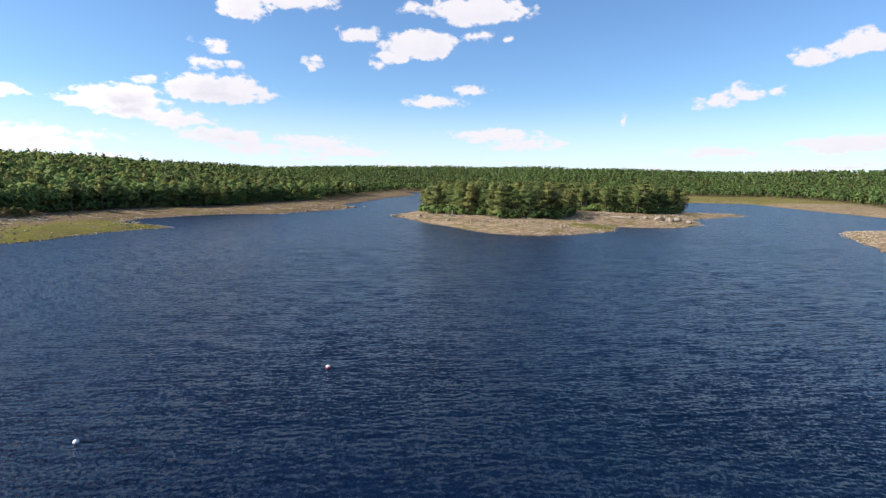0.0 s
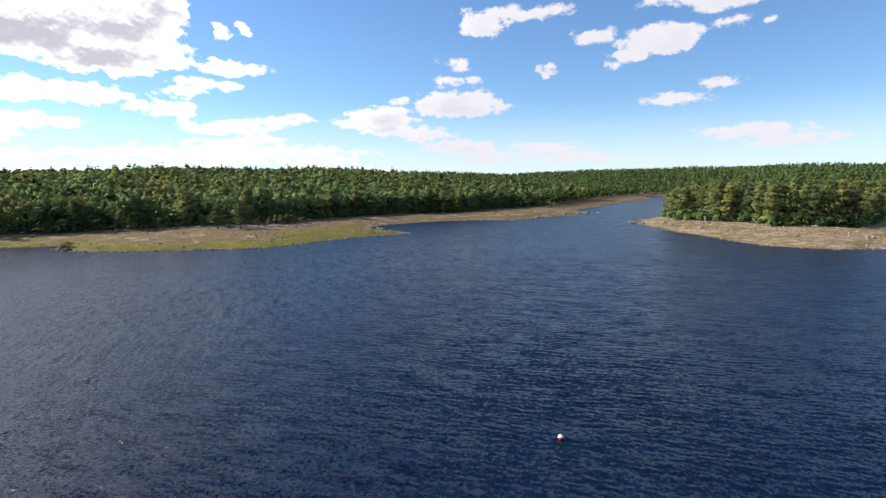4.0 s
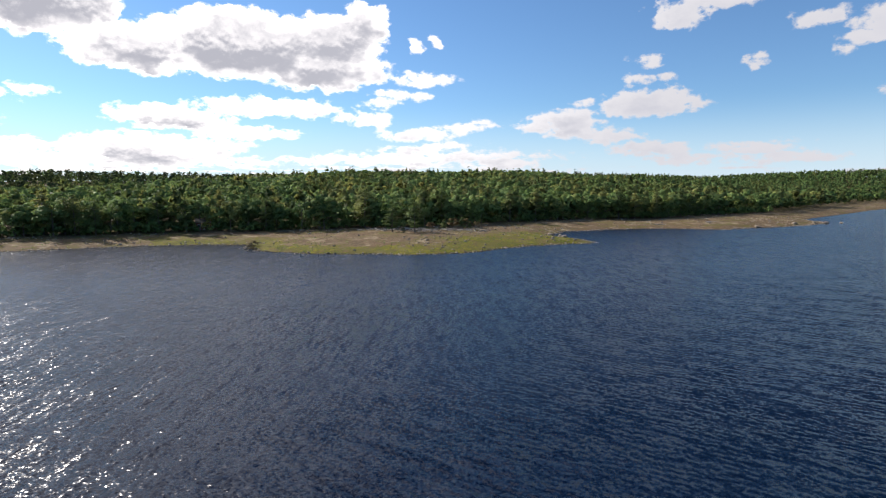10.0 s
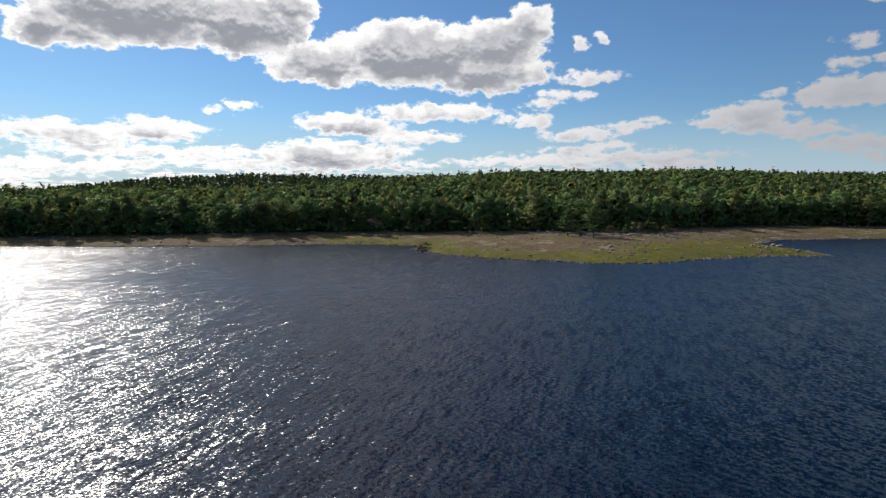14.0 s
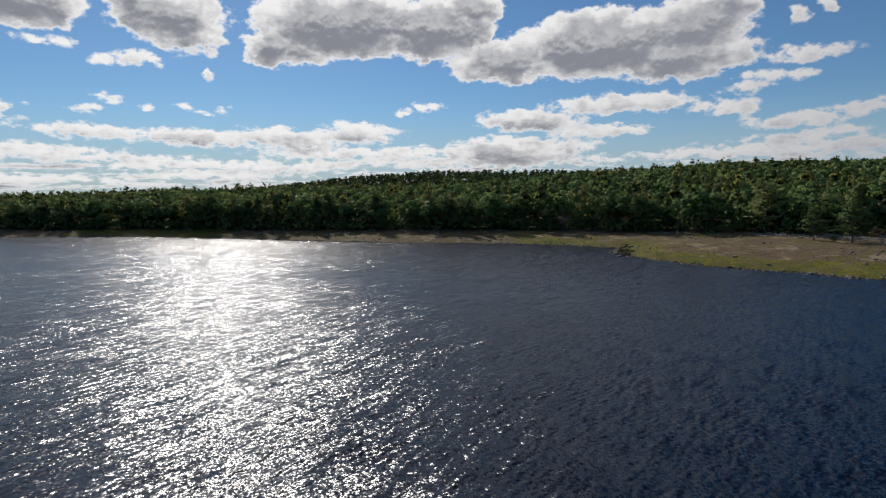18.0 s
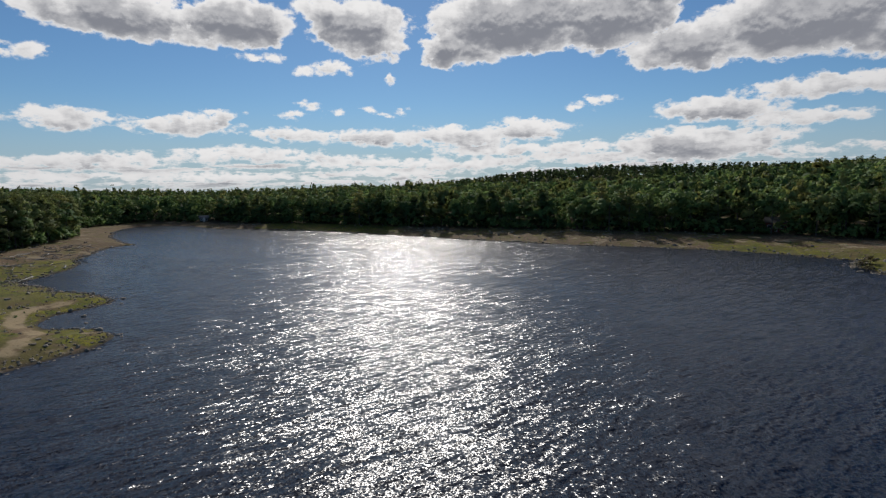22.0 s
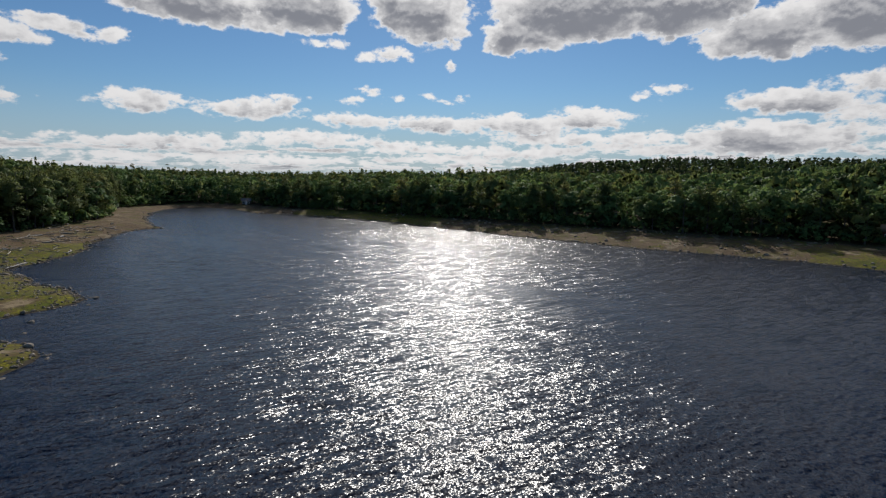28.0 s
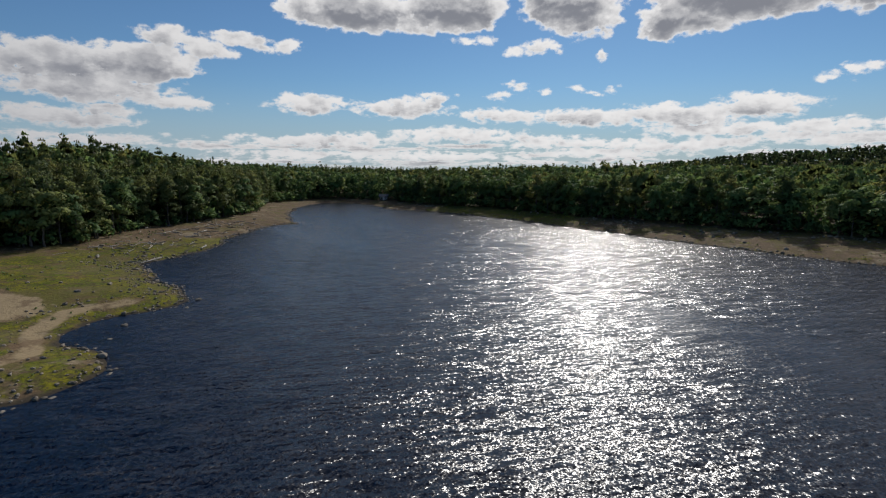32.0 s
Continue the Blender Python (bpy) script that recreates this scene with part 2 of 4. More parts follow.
core = g.smooth(g.math("ADD", field, g.math("MULTIPLY", g.math("SUBTRACT", inner, 0.5), 4.2)), 0.2, 2.2)
grey = g.math("MULTIPLY", g.math("ADD", g.math("MULTIPLY", under, 0.58), g.math("MULTIPLY", core, 0.74)), g.smooth(field, 0.1, 0.75))
grey = g.math("MULTIPLY", grey, g.smooth(fluff, 0.3, 0.7, 1.1, 0.8))
grey = g.smooth(grey, -0.1, 1.2, -0.02, 1.0)
thick = g.math("MULTIPLY", grey, g.smooth(sunward, -0.1, 0.8, 0.62, 1.0), clamp=True)
white = g.mix(g.smooth(sunward, 0.2, 0.95), (0.64, 0.66, 0.705, 1), (1.62, 1.6, 1.57, 1))
shade = g.mix(thick, white, g.mix(g.smooth(sunward, 0.0, 0.8), (0.55, 0.58, 0.66, 1), (0.44, 0.46, 0.52, 1)))
haze = g.smooth(el, 9.0, 0.0, 0.0, 0.7)
blue = g.vec("MULTIPLY", sky.outputs[0], (0.074, 0.102, 0.126))
clear = g.mix(haze, blue, (0.62, 0.76, 0.93, 1))
out = g.mix(g.math("MULTIPLY", alpha, g.smooth(el, -1.0, 1.0)), clear, shade)
back = g.node("ShaderNodeBackground", Color=out, Strength=0.76)
g.tree.links.new(back.outputs[0], g.node("ShaderNodeOutputWorld").inputs[0])

# ---- materials ----
def material(name):
    m = bpy.data.materials.new(name)
    m.use_nodes = True
    m.node_tree.nodes.clear()
    return m, Graph(m.node_tree)


def finish(m, graph, shader):
    graph.tree.links.new(shader, graph.node("ShaderNodeOutputMaterial").inputs[0])
    return m


def water_material():
    m, g = material("lake_water")
    at = g.node("ShaderNodeNewGeometry").outputs["Position"]
    east = g.node("ShaderNodeSeparateXYZ", Vector=at).outputs[0]
    gust = g.smooth(g.noise(g.vec("MULTIPLY", at, (1.0, 0.4, 1.0)), 0.02, 6.0, 0.65), 0.35, 0.65, 0.7, 1.15)
    # narrow calm strips that lie along the western shore
    strip = g.node("ShaderNodeCombineXYZ", X=g.math("MULTIPLY", g.vec("DOT_PRODUCT", at, (0.88, -0.47, 0)), 0.07), Y=g.math("MULTIPLY", g.vec("DOT_PRODUCT", at, (0.47, 0.88, 0)), 0.018)).outputs[0]
    calm = g.math("MULTIPLY", g.smooth(g.noise(strip, 1.0, 3.0, 0.5), 0.58, 0.66), g.smooth(east, -120.0, -175.0))
    gust = g.math("MULTIPLY", gust, g.math("MULTIPLY_ADD", calm, -0.5, 1.0))
    groups = g.noise(at, 0.16, 2.0, 0.5)
    sway = g.math("MULTIPLY", g.noise(at, 0.35, 1.0, 0.5), 9.0)
    fields = []
    # long low crests, irregular and in trains: east-west by the island, slantwise off the western shore
    for lean in (5.0, -50.0):
        turn = radians(lean)
        c, q = math.cos(turn), math.sin(turn)
        along, across = g.vec("DOT_PRODUCT", at, (c, q, 0)), g.vec("DOT_PRODUCT", at, (-q, c, 0))
        n = g.node("ShaderNodeTexNoise", Vector=g.node("ShaderNodeCombineXYZ", X=g.math("MULTIPLY", along, 0.55), Y=g.math("MULTIPLY", across, 1.9)).outputs[0], Scale=1.0, Detail=1.0, Roughness=0.5)
        v = g.node("ShaderNodeSeparateXYZ", Vector=g.vec("SUBTRACT", n.outputs["Color"], (0.5, 0.5, 0.5)))
        total = g.vec("MULTIPLY", g.node("ShaderNodeCombineXYZ", X=v.outputs[0], Y=v.outputs[0]).outputs[0], (-q * 0.6, c * 0.6, 0))
        total = g.vec("ADD", total, g.vec("MULTIPLY", g.node("ShaderNodeCombineXYZ", X=v.outputs[1], Y=v.outputs[1]).outputs[0], (c * 0.5, q * 0.5, 0)))
        n = g.node("ShaderNodeTexNoise", Vector=g.node("ShaderNodeCombineXYZ", X=g.math("MULTIPLY", along, 0.22), Y=g.math("MULTIPLY", across, 0.7)).outputs[0], Scale=1.0, Detail=0.0)
        total = g.vec("ADD", total, g.vec("MULTIPLY", g.vec("SUBTRACT", n.outputs["Color"], (0.5, 0.5, 0.5)), (0.32, 0.32, 0)))
        for off, length, steep in ((0.0, 1.25, 0.05), (13.0, 0.83, 0.065), (-17.0, 0.61, 0.06)):
            turn = radians(lean + off)
            c, q = math.cos(turn), math.sin(turn)
            k = 2 * math.pi / length
            phase = g.math("ADD", g.vec("DOT_PRODUCT", at, (-q * k, c * k, 0)), g.math("MULTIPLY", sway, 1.0 + abs(off) * 0.03))
            tilt = g.math("MULTIPLY", g.math("COSINE", phase), g.smooth(groups, 0.3, 0.7, 0.5 * steep, 1.5 * steep))
            total = g.vec("ADD", total, g.vec("MULTIPLY", g.node("ShaderNodeCombineXYZ", X=tilt, Y=tilt).outputs[0], (-q, c, 0)))
        fields.append(total)
    mixed = g.node("ShaderNodeMix")
    mixed.data_type = "VECTOR"
    g.put(mixed.inputs[0], g.smooth(east, -30.0, -75.0)), g.put(mixed.inputs[4], fields[0]), g.put(mixed.inputs[5], fields[1])
    slope = mixed.outputs[1]
    # small crossing wavelets
    for scale, detail, steep in ((2.8, 0.0, 0.52), (6.5, 0.0, 0.62)):
        n = g.node("ShaderNodeTexNoise", Vector=at, Scale=scale, Detail=detail, Roughness=0.55)
        slope = g.vec("ADD", slope, g.vec("MULTIPLY", g.vec("SUBTRACT", n.outputs["Color"], (0.5, 0.5, 0.5)), (steep, steep, 0)))
    scaled = g.node("ShaderNodeVectorMath", i0=slope)
    scaled.operation = "SCALE"
    g.put(scaled.inputs["Scale"], gust)
    facing = g.vec("NORMALIZE", g.vec("ADD", scaled.outputs[0], (0, 0, 1)))
    p = g.node("ShaderNodeBsdfPrincipled", Base_Color=(0.001, 0.006, 0.019, 1), Roughness=0.26, IOR=1.25, Normal=facing)
    return finish(m, g, p.outputs[0])


def ground_material():
    m, g = material("shore_ground")
    at = g.node("ShaderNodeNewGeometry").outputs["Position"]
    green = g.node("ShaderNodeAttribute")
    green.attribute_name = "green"
    wood = g.node("ShaderNodeAttribute")
    wood.attribute_name = "wood"
    big, mid, fine = g.noise(at, 0.07, 4.0), g.noise(at, 0.4, 4.0, 0.6), g.noise(at, 2.6, 4.0, 0.65)
    sand = g.mix(g.smooth(mid, 0.35, 0.65), (0.17, 0.118, 0.064, 1), (0.095, 0.066, 0.036, 1))
    sand = g.mix(g.smooth(fine, 0.5, 0.72), sand, (0.26, 0.19, 0.115, 1))
    sand = g.mix(g.smooth(fine, 0.42, 0.28), sand, (0.10, 0.075, 0.05, 1))
    pebble = g.noise(at, 3.7, 3.0, 0.7)
    sand = g.mix(g.math("MULTIPLY", g.smooth(pebble, 0.42, 0.34), 0.5), sand, (0.33, 0.26, 0.17, 1))
    isle = g.node("ShaderNodeAttribute")
    isle.attribute_name = "isle"
    sand = g.mix(g.math("MULTIPLY", isle.outputs["Fac"], g.smooth(mid, 0.7, 0.3)), sand, g.mix(fine, (0.24, 0.175, 0.105, 1), (0.50, 0.40, 0.265, 1)))
    grass = g.mix(g.smooth(mid, 0.35, 0.65), (0.095, 0.125, 0.008, 1), (0.21, 0.19, 0.012, 1))
    grass = g.mix(g.smooth(fine, 0.5, 0.3), grass, (0.045, 0.048, 0.010, 1))
    g_mask = g.smooth(g.math("ADD", green.outputs["Fac"], g.math("MULTIPLY", g.math("SUBTRACT", mid, 0.5), 2.2)), 0.38, 0.66)
    colour = g.mix(g_mask, sand, grass)
    colour = g.mix(wood.outputs["Fac"], colour, g.mix(mid, (0.045, 0.045, 0.02, 1), (0.08, 0.06, 0.03, 1)))
    clump = g.math("MULTIPLY", g.smooth(g.noise(at, 1.7, 5.0, 0.7), 0.5, 0.6), g.math("MULTIPLY", g_mask, 0.8))
    colour = g.mix(clump, colour, (0.04, 0.042, 0.012, 1))
    speck = g.noise(at, 4.5, 3.0, 0.7)
    colour = g.mix(g.math("MULTIPLY", g.smooth(speck, 0.53, 0.6), 0.7), colour, (0.055, 0.042, 0.026, 1))
    patch = g.smooth(g.noise(at, 0.9, 6.0, 0.75), 0.49, 0.62)
    colour = g.mix(g.math("MULTIPLY", patch, 0.75), colour, (0.085, 0.06, 0.04, 1))
    olive = g.math("MULTIPLY", g.smooth(g.noise(g.vec("ADD", at, (31.0, 8.0, 0.0)), 0.11, 5.0, 0.65), 0.5, 0.6), 0.8)
    colour = g.mix(olive, colour, g.mix(fine, (0.07, 0.065, 0.02, 1), (0.15, 0.13, 0.035, 1)))
    pale = g.math("MULTIPLY", g.smooth(g.noise(g.vec("ADD", at, (3.0, 80.0, 0.0)), 0.16, 5.0, 0.7), 0.54, 0.63), g.math("MULTIPLY_ADD", g_mask, -0.6, 0.75))
    colour = g.mix(pale, colour, g.mix(fine, (0.20, 0.155, 0.095, 1), (0.38, 0.31, 0.21, 1)))
    bare = g.node("ShaderNodeAttribute")
    bare.attribute_name = "bare"
    colour = g.mix(g.smooth(g.math("ADD", bare.outputs["Fac"], g.math("MULTIPLY", g.math("SUBTRACT", mid, 0.5), 0.9)), 0.4, 0.6), colour, g.mix(fine, (0.24, 0.178, 0.10, 1), (0.36, 0.28, 0.165, 1)))
    rust = g.math("MULTIPLY", g.smooth(g.noise(at, 0.22, 6.0, 0.7), 0.52, 0.62), 0.65)
    colour = g.mix(rust, colour, g.mix(fine, (0.07, 0.045, 0.028, 1), (0.19, 0.12, 0.07, 1)))
    wet = g.node("ShaderNodeSeparateXYZ", Vector=at).outputs[2]
    colour = g.mix(g.smooth(g.math("ADD", wet, g.math("MULTIPLY", g.math("SUBTRACT", mid, 0.5), 0.5)), 0.2, 0.05), colour, (0.055, 0.045, 0.032, 1))
    bump = g.node("ShaderNodeBump", Height=g.math("ADD", mid, g.math("MULTIPLY", fine, 0.5)), Strength=0.7, Distance=0.3)
    p = g.node("ShaderNodeBsdfPrincipled", Base_Color=colour, Roughness=0.95, Normal=bump.outputs[0])
    p.inputs["Specular IOR Level"].default_value = 0.08
    return finish(m, g, p.outputs[0])


def leaf_material(name, dark, light, warm, single=False):
    """Foliage: its tint varies from tree to tree and from spray to spray."""
    m, g = material(name)
    if single:
        tint = g.node("ShaderNodeObjectInfo").outputs["Random"]
    else:
        a = g.node("ShaderNodeAttribute")
        a.attribute_name = "tint"
        tint = a.outputs["Fac"]
    isle = g.node("ShaderNodeNewGeometry").outputs["Random Per Island"]
    colour = g.mix(g.smooth(tint, 0.0, 0.8), (*dark, 1), (*light, 1))
    colour = g.mix(g.smooth(tint, 0.8, 1.0), colour, (*warm, 1))
    colour = g.mix(g.math("MULTIPLY", isle, 0.25), colour, (*[c * 0.6 for c in dark], 1))
    puff = g.node("ShaderNodeAttribute")
    puff.attribute_name = "puff"
    turn = g.node("ShaderNodeVectorTransform", Vector=puff.outputs["Vector"])
    turn.vector_type, turn.convert_from, turn.convert_to = "NORMAL", "OBJECT", "WORLD"
    facing = g.vec("NORMALIZE", turn.outputs[0])
    p = g.node("ShaderNodeBsdfPrincipled", Base_Color=colour, Roughness=0.75, Normal=facing)
    p.inputs["Specular IOR Level"].default_value = 0.15
    t = g.node("ShaderNodeBsdfTranslucent", Color=g.mix(0.4, colour, (*warm, 1)), Normal=facing)
    s = g.node("ShaderNodeMixShader", i0=0.22, i1=p.outputs[0], i2=t.outputs[0])
    return finish(m, g, s.outputs[0])


def bark_material():
    m, g = material("bark")
    at = g.node("ShaderNodeTexCoord").outputs["Object"]
    n = g.noise(g.vec("MULTIPLY", at, (6, 6, 1.2)), 3.0, 4.0)
    p = g.node("ShaderNodeBsdfPrincipled", Base_Color=g.mix(n, (0.06, 0.045, 0.035, 1), (0.2, 0.17, 0.14, 1)), Roughness=0.9)
    return finish(m, g, p.outputs[0])


def stone_material():
    m, g = material("granite")
    at = g.node("ShaderNodeNewGeometry")
    n, f = g.noise(at.outputs["Position"], 0.9, 4.0), g.noise(at.outputs["Position"], 6.0, 4.0, 0.65)
    c = g.mix(g.smooth(n, 0.35, 0.65), (0.20, 0.165, 0.12, 1), (0.40, 0.34, 0.265, 1))
    c = g.mix(g.math("MULTIPLY", at.outputs["Random Per Island"], 0.4), c, (0.09, 0.07, 0.05, 1))
    c = g.mix(g.smooth(f, 0.55, 0.7), c, (0.12, 0.11, 0.10, 1))
    bump = g.node("ShaderNodeBump", Height=f, Strength=0.6, Distance=0.1)
    p = g.node("ShaderNodeBsdfPrincipled", Base_Color=c, Roughness=0.85, Normal=bump.outputs[0])
    p.inputs["Specular IOR Level"].default_value = 0.2
    return finish(m, g, p.outputs[0])


WATER, GROUND, BARK, STONE = water_material(), ground_material(), bark_material(), stone_material()
BROAD = ((0.075, 0.14, 0.044), (0.165, 0.25, 0.072), (0.25, 0.275, 0.08))
PINE = ((0.085, 0.13, 0.042), (0.185, 0.215, 0.065), (0.26, 0.255, 0.075))
LEAF_BROAD, LEAF_PINE = leaf_material("broad_leaves", *BROAD), leaf_material("pine_needles", *PINE)
# darker pine needles for the far ridge: cloud shadow put into the colour
LEAF_PINE_SHADED = leaf_material("pine_needles_shaded", (0.04, 0.065, 0.03), (0.08, 0.11, 0.042), (0.1, 0.12, 0.045))
LEAF_RUST_ONE = leaf_material("turning_leaves", (0.11, 0.09, 0.04), (0.15, 0.115, 0.05), (0.16, 0.085, 0.045), True)
LEAF_BROAD_ONE, LEAF_PINE_ONE = leaf_material("broad_leaves_one", *BROAD, True), leaf_material("pine_needles_one", *PINE, True)

# ---- plan: shores and edges of the woods, in metres ----
WEST_SHORE = [(-33, 796), (-60, 660), (-76, 490), (-80, 430), (-63, 393), (-75, 350), (-92, 308), (-114, 299), (-131, 278), (-141, 252), (-137, 228), (-118, 222),
              (-106, 212), (-117, 191), (-121, 175), (-122, 157), (-132, 144), (-153, 128), (-173, 120), (-185, 123), (-194, 130), (-205, 119), (-216, 106),
              (-226, 82), (-238, 57), (-254, 32), (-272, 6), (-285, -12), (-302, -42), (-313, -87), (-328, -105), (-338, -120), (-341, -134)]
SOUTH_SHORE = [(-330, -141), (-307, -135), (-277, -116), (-260, -100), (-243, -83), (-239, -78), (-231, -81), (-199, -67), (-184, -57), (-170, -53), (-165, -53), (-159, -45), (-155, -36), (-152, -27), (-148.5, -19.5),
               (-145, -18), (-140, -19), (-135, -20), (-130, -18), (-127.5, -14), (-128, -8.5), (-125.5, -4.5), (-123, -3), (-118, -1.5), (-113, -3), (-104, -6), (-80, -30),
               (-20, -70), (90, -90), (160, -20), (150, 90), (136, 150), (144, 176), (155, 199), (170, 231), (187, 253), (207, 254), (300, 270), (430, 325), (430, 350)]
EAST_SHORE = [(330, 350), (309, 380), (317, 429), (333, 523), (359, 639), (282, 640), (230, 690), (100, 745), (0, 800), (-25, 900), (-45, 1000), (-75, 1000), (-40, 800)]
FAR = 4200
LAND = WEST_SHORE + SOUTH_SHORE + EAST_SHORE          # the lake's outline, clockwise from the north
ISLAND = [(-30, 310), (-11, 267), (3, 240), (20, 210), (37, 206), (52, 213), (70, 229), (82, 255), (91, 253), (116, 259), (135, 284), (146, 320), (180, 352), (209, 376),
          (205, 388), (175, 385), (185, 430), (170, 500), (100, 540), (30, 500), (-10, 420), (-18, 360)]
WEST_WOOD = [(-75, 1000), (-95, 560), (-107, 460), (-123, 389), (-132, 335), (-163, 300), (-178, 245), (-179, 209), (-188, 184), (-204, 170), (-216, 147), (-234, 132),
             (-248, 92), (-262, 62), (-278, 30), (-298, -8), (-318, -42), (-330, -85), (-345, -105), (-352, -135), (-345, -150)]
SOUTH_WOOD = [(-325, -152), (-290, -142), (-250, -109), (-220, -95), (-192, -91), (-165, -73), (-150, -78), (-110, -72), (-60, -90), (90, -130), (250, 100), (330, 230), (470, 300)]
EAST_WOOD = [(470, 400), (393, 486), (474, 642), (560, 860), (500, 930), (300, 900), (100, 850), (10, 850), (-20, 1000)]
WOOD = WEST_WOOD + SOUTH_WOOD + EAST_WOOD
ISLAND_WOODS = ([(-15, 340), (-8, 300), (4, 292), (20, 284), (27, 263), (40, 259), (60, 272), (73, 302), (72, 335), (50, 380), (0, 390)],
                [(88, 345), (97, 337), (124, 335), (150, 350), (176, 400), (165, 470), (100, 510), (30, 470), (10, 410), (60, 385)])


def edge_distance(x, y, outline):
    """Distance from points to a closed outline, and which points lie inside."""
    d, inside = np.full(x.shape, 1e9), np.zeros(x.shape, bool)
    for (ax, ay), (bx, by) in zip(outline, outline[1:] + outline[:1]):
        ex, ey = bx - ax, by - ay
        t = np.clip(((x - ax) * ex + (y - ay) * ey) / (ex * ex + ey * ey), 0, 1)
        d = np.minimum(d, np.hypot(x - ax - t * ex, y - ay - t * ey))
        if ay != by:
            inside ^= ((ay > y) != (by > y)) & (x < ax + (y - ay) * ex / (ey if ey else 1e-9))
    return d, inside


def lumps(x, y, size, seed=0):
    """Smooth value noise in 0..1."""
    rng = np.random.default_rng(seed)
    table = rng.random((256, 256))
    u, v = x / size, y / size
    i, j = np.floor(u).astype(int), np.floor(v).astype(int)
    a, b = u - i, v - j
    a, b = a * a * (3 - 2 * a), b * b * (3 - 2 * b)
    p = lambda m, n: table[(i + m) % 256, (j + n) % 256]
    return (p(0, 0) * (1 - a) + p(1, 0) * a) * (1 - b) + (p(0, 1) * (1 - a) + p(1, 1) * a) * b


def ramp(x, lo, hi):
    t = np.clip((x - lo) / (hi - lo), 0, 1)
    return t * t * (3 - 2 * t)


# height of the hills behind the woods' edge, and how far back they crest, by bearing (degrees left of +y)
HILL_BEARING = (-180, -60, -28, -5, 8, 17, 27, 40, 50, 58, 64, 70, 77, 84, 89, 96, 104, 118, 130, 137, 150, 160, 180)
HILL_HEIGHT = (10, 41, 41, 42, 40, 27, 25, 24, 23, 17, 10, 6, 5, 5, 5, 5, 5, 1, 5, 10, 5, 2, 10)
HILL_DEPTH = (300, 450, 450, 450, 450, 380, 320, 300, 300, 260, 180, 130, 110, 110, 120, 200, 250, 400, 400, 60, 60, 60, 300)
# a second, wooded ridge that shows over the first, and its height
RIDGE_BEARING = (52, 60, 66, 72, 78, 85, 89, 93, 102)
RIDGE_HEIGHT = (0, 11, 17, 20, 22, 19, 14, 7, 0)


def ground_height(x, y):
    """The ground's height, how far inland it is (negative in the lake), and how deep in the woods."""
    wx, wy = x + 2.6 * (lumps(x, y, 11, 1) - 0.5) + 1.8 * (lumps(x, y, 4, 2) - 0.5), y + 2.6 * (lumps(x, y, 11, 3) - 0.5) + 1.8 * (lumps(x, y, 4, 4) - 0.5)
    d, lake = edge_distance(wx, wy, LAND)
    d = np.where(lake, -d, d)
    di, isle = edge_distance(wx, wy, ISLAND)
    d = np.maximum(d, np.where(isle, di, -di))
    w, clear = edge_distance(x, y, WOOD)
    w = np.where(clear, -w, w)
    for outline in ISLAND_WOODS:
        wi, within = edge_distance(x, y, outline)
        w = np.maximum(w, np.where(within, wi, -wi))
    bearing = np.degrees(np.arctan2(-(x + 40), y - 40))
    tall, deep = np.interp(bearing, HILL_BEARING, HILL_HEIGHT), np.interp(bearing, HILL_BEARING, HILL_DEPTH)
    z = 3.0 * (1 - np.exp(-np.maximum(d, 0) / 16)) + tall * ramp(np.where(isle, w * 0.4, w), -10, deep)
    z += np.interp(bearing, RIDGE_BEARING, RIDGE_HEIGHT) * ramp(w, 240, 480)
    z += ramp(d, 2, 14) * (0.5 * (lumps(x, y, 9, 5) - 0.5) + 0.25 * (lumps(x, y, 3, 6) - 0.5)) + ramp(w, 20, 120) * 5 * (lumps(x, y, 90, 7) - 0.5)
    z = np.where(d > 0, z + 0.02, np.maximum(0.16 * d, -4.0))
    return z, d, w


def mesh_from(name, verts, faces, mats, smooth=False):
    """A mesh from arrays: faces all have the same number of corners."""
    me = bpy.data.meshes.new(name)
    n, k = faces.shape
    me.vertices.add(len(verts)), me.loops.add(n * k), me.polygons.add(n)
    me.vertices.foreach_set("co", np.ascontiguousarray(verts, np.float32).ravel())
    me.loops.foreach_set("vertex_index", np.ascontiguousarray(faces, np.int32).ravel())
    me.polygons.foreach_set("loop_start", np.arange(0, n * k, k, dtype=np.int32))
    me.polygons.foreach_set("use_smooth", np.full(n, smooth))
    for m in mats:
        me.materials.append(m)
    me.update(calc_edges=True)
    return me


def values(me, name, data):
    me.attributes.new(name, "FLOAT", "POINT").data.foreach_set("value", np.ascontiguousarray(data, np.float32))


def directions(me, name, data):
    me.attributes.new(name, "FLOAT_VECTOR", "POINT").data.foreach_set("vector", np.ascontiguousarray(data, np.float32).ravel())


def axis_steps(lo, hi, step):
    """Even steps between lo and hi, then wider and wider out to the horizon."""
    mid = list(np.arange(lo, hi + step / 2, step))
    out, s = [], step
    while not out or out[-1] < FAR:
        s = min(s * 1.16, 260)
        out.append((out[-1] if out else 0) + s)
    return np.array([lo - v for v in reversed(out)] + mid + [hi + v for v in out])


# ---- ground and lake ----
TRACK = [(-142, -23.5), (-134, -24.5), (-128, -20.5), (-123, -12), (-114, -8)]      # a trodden sandy line along the cove


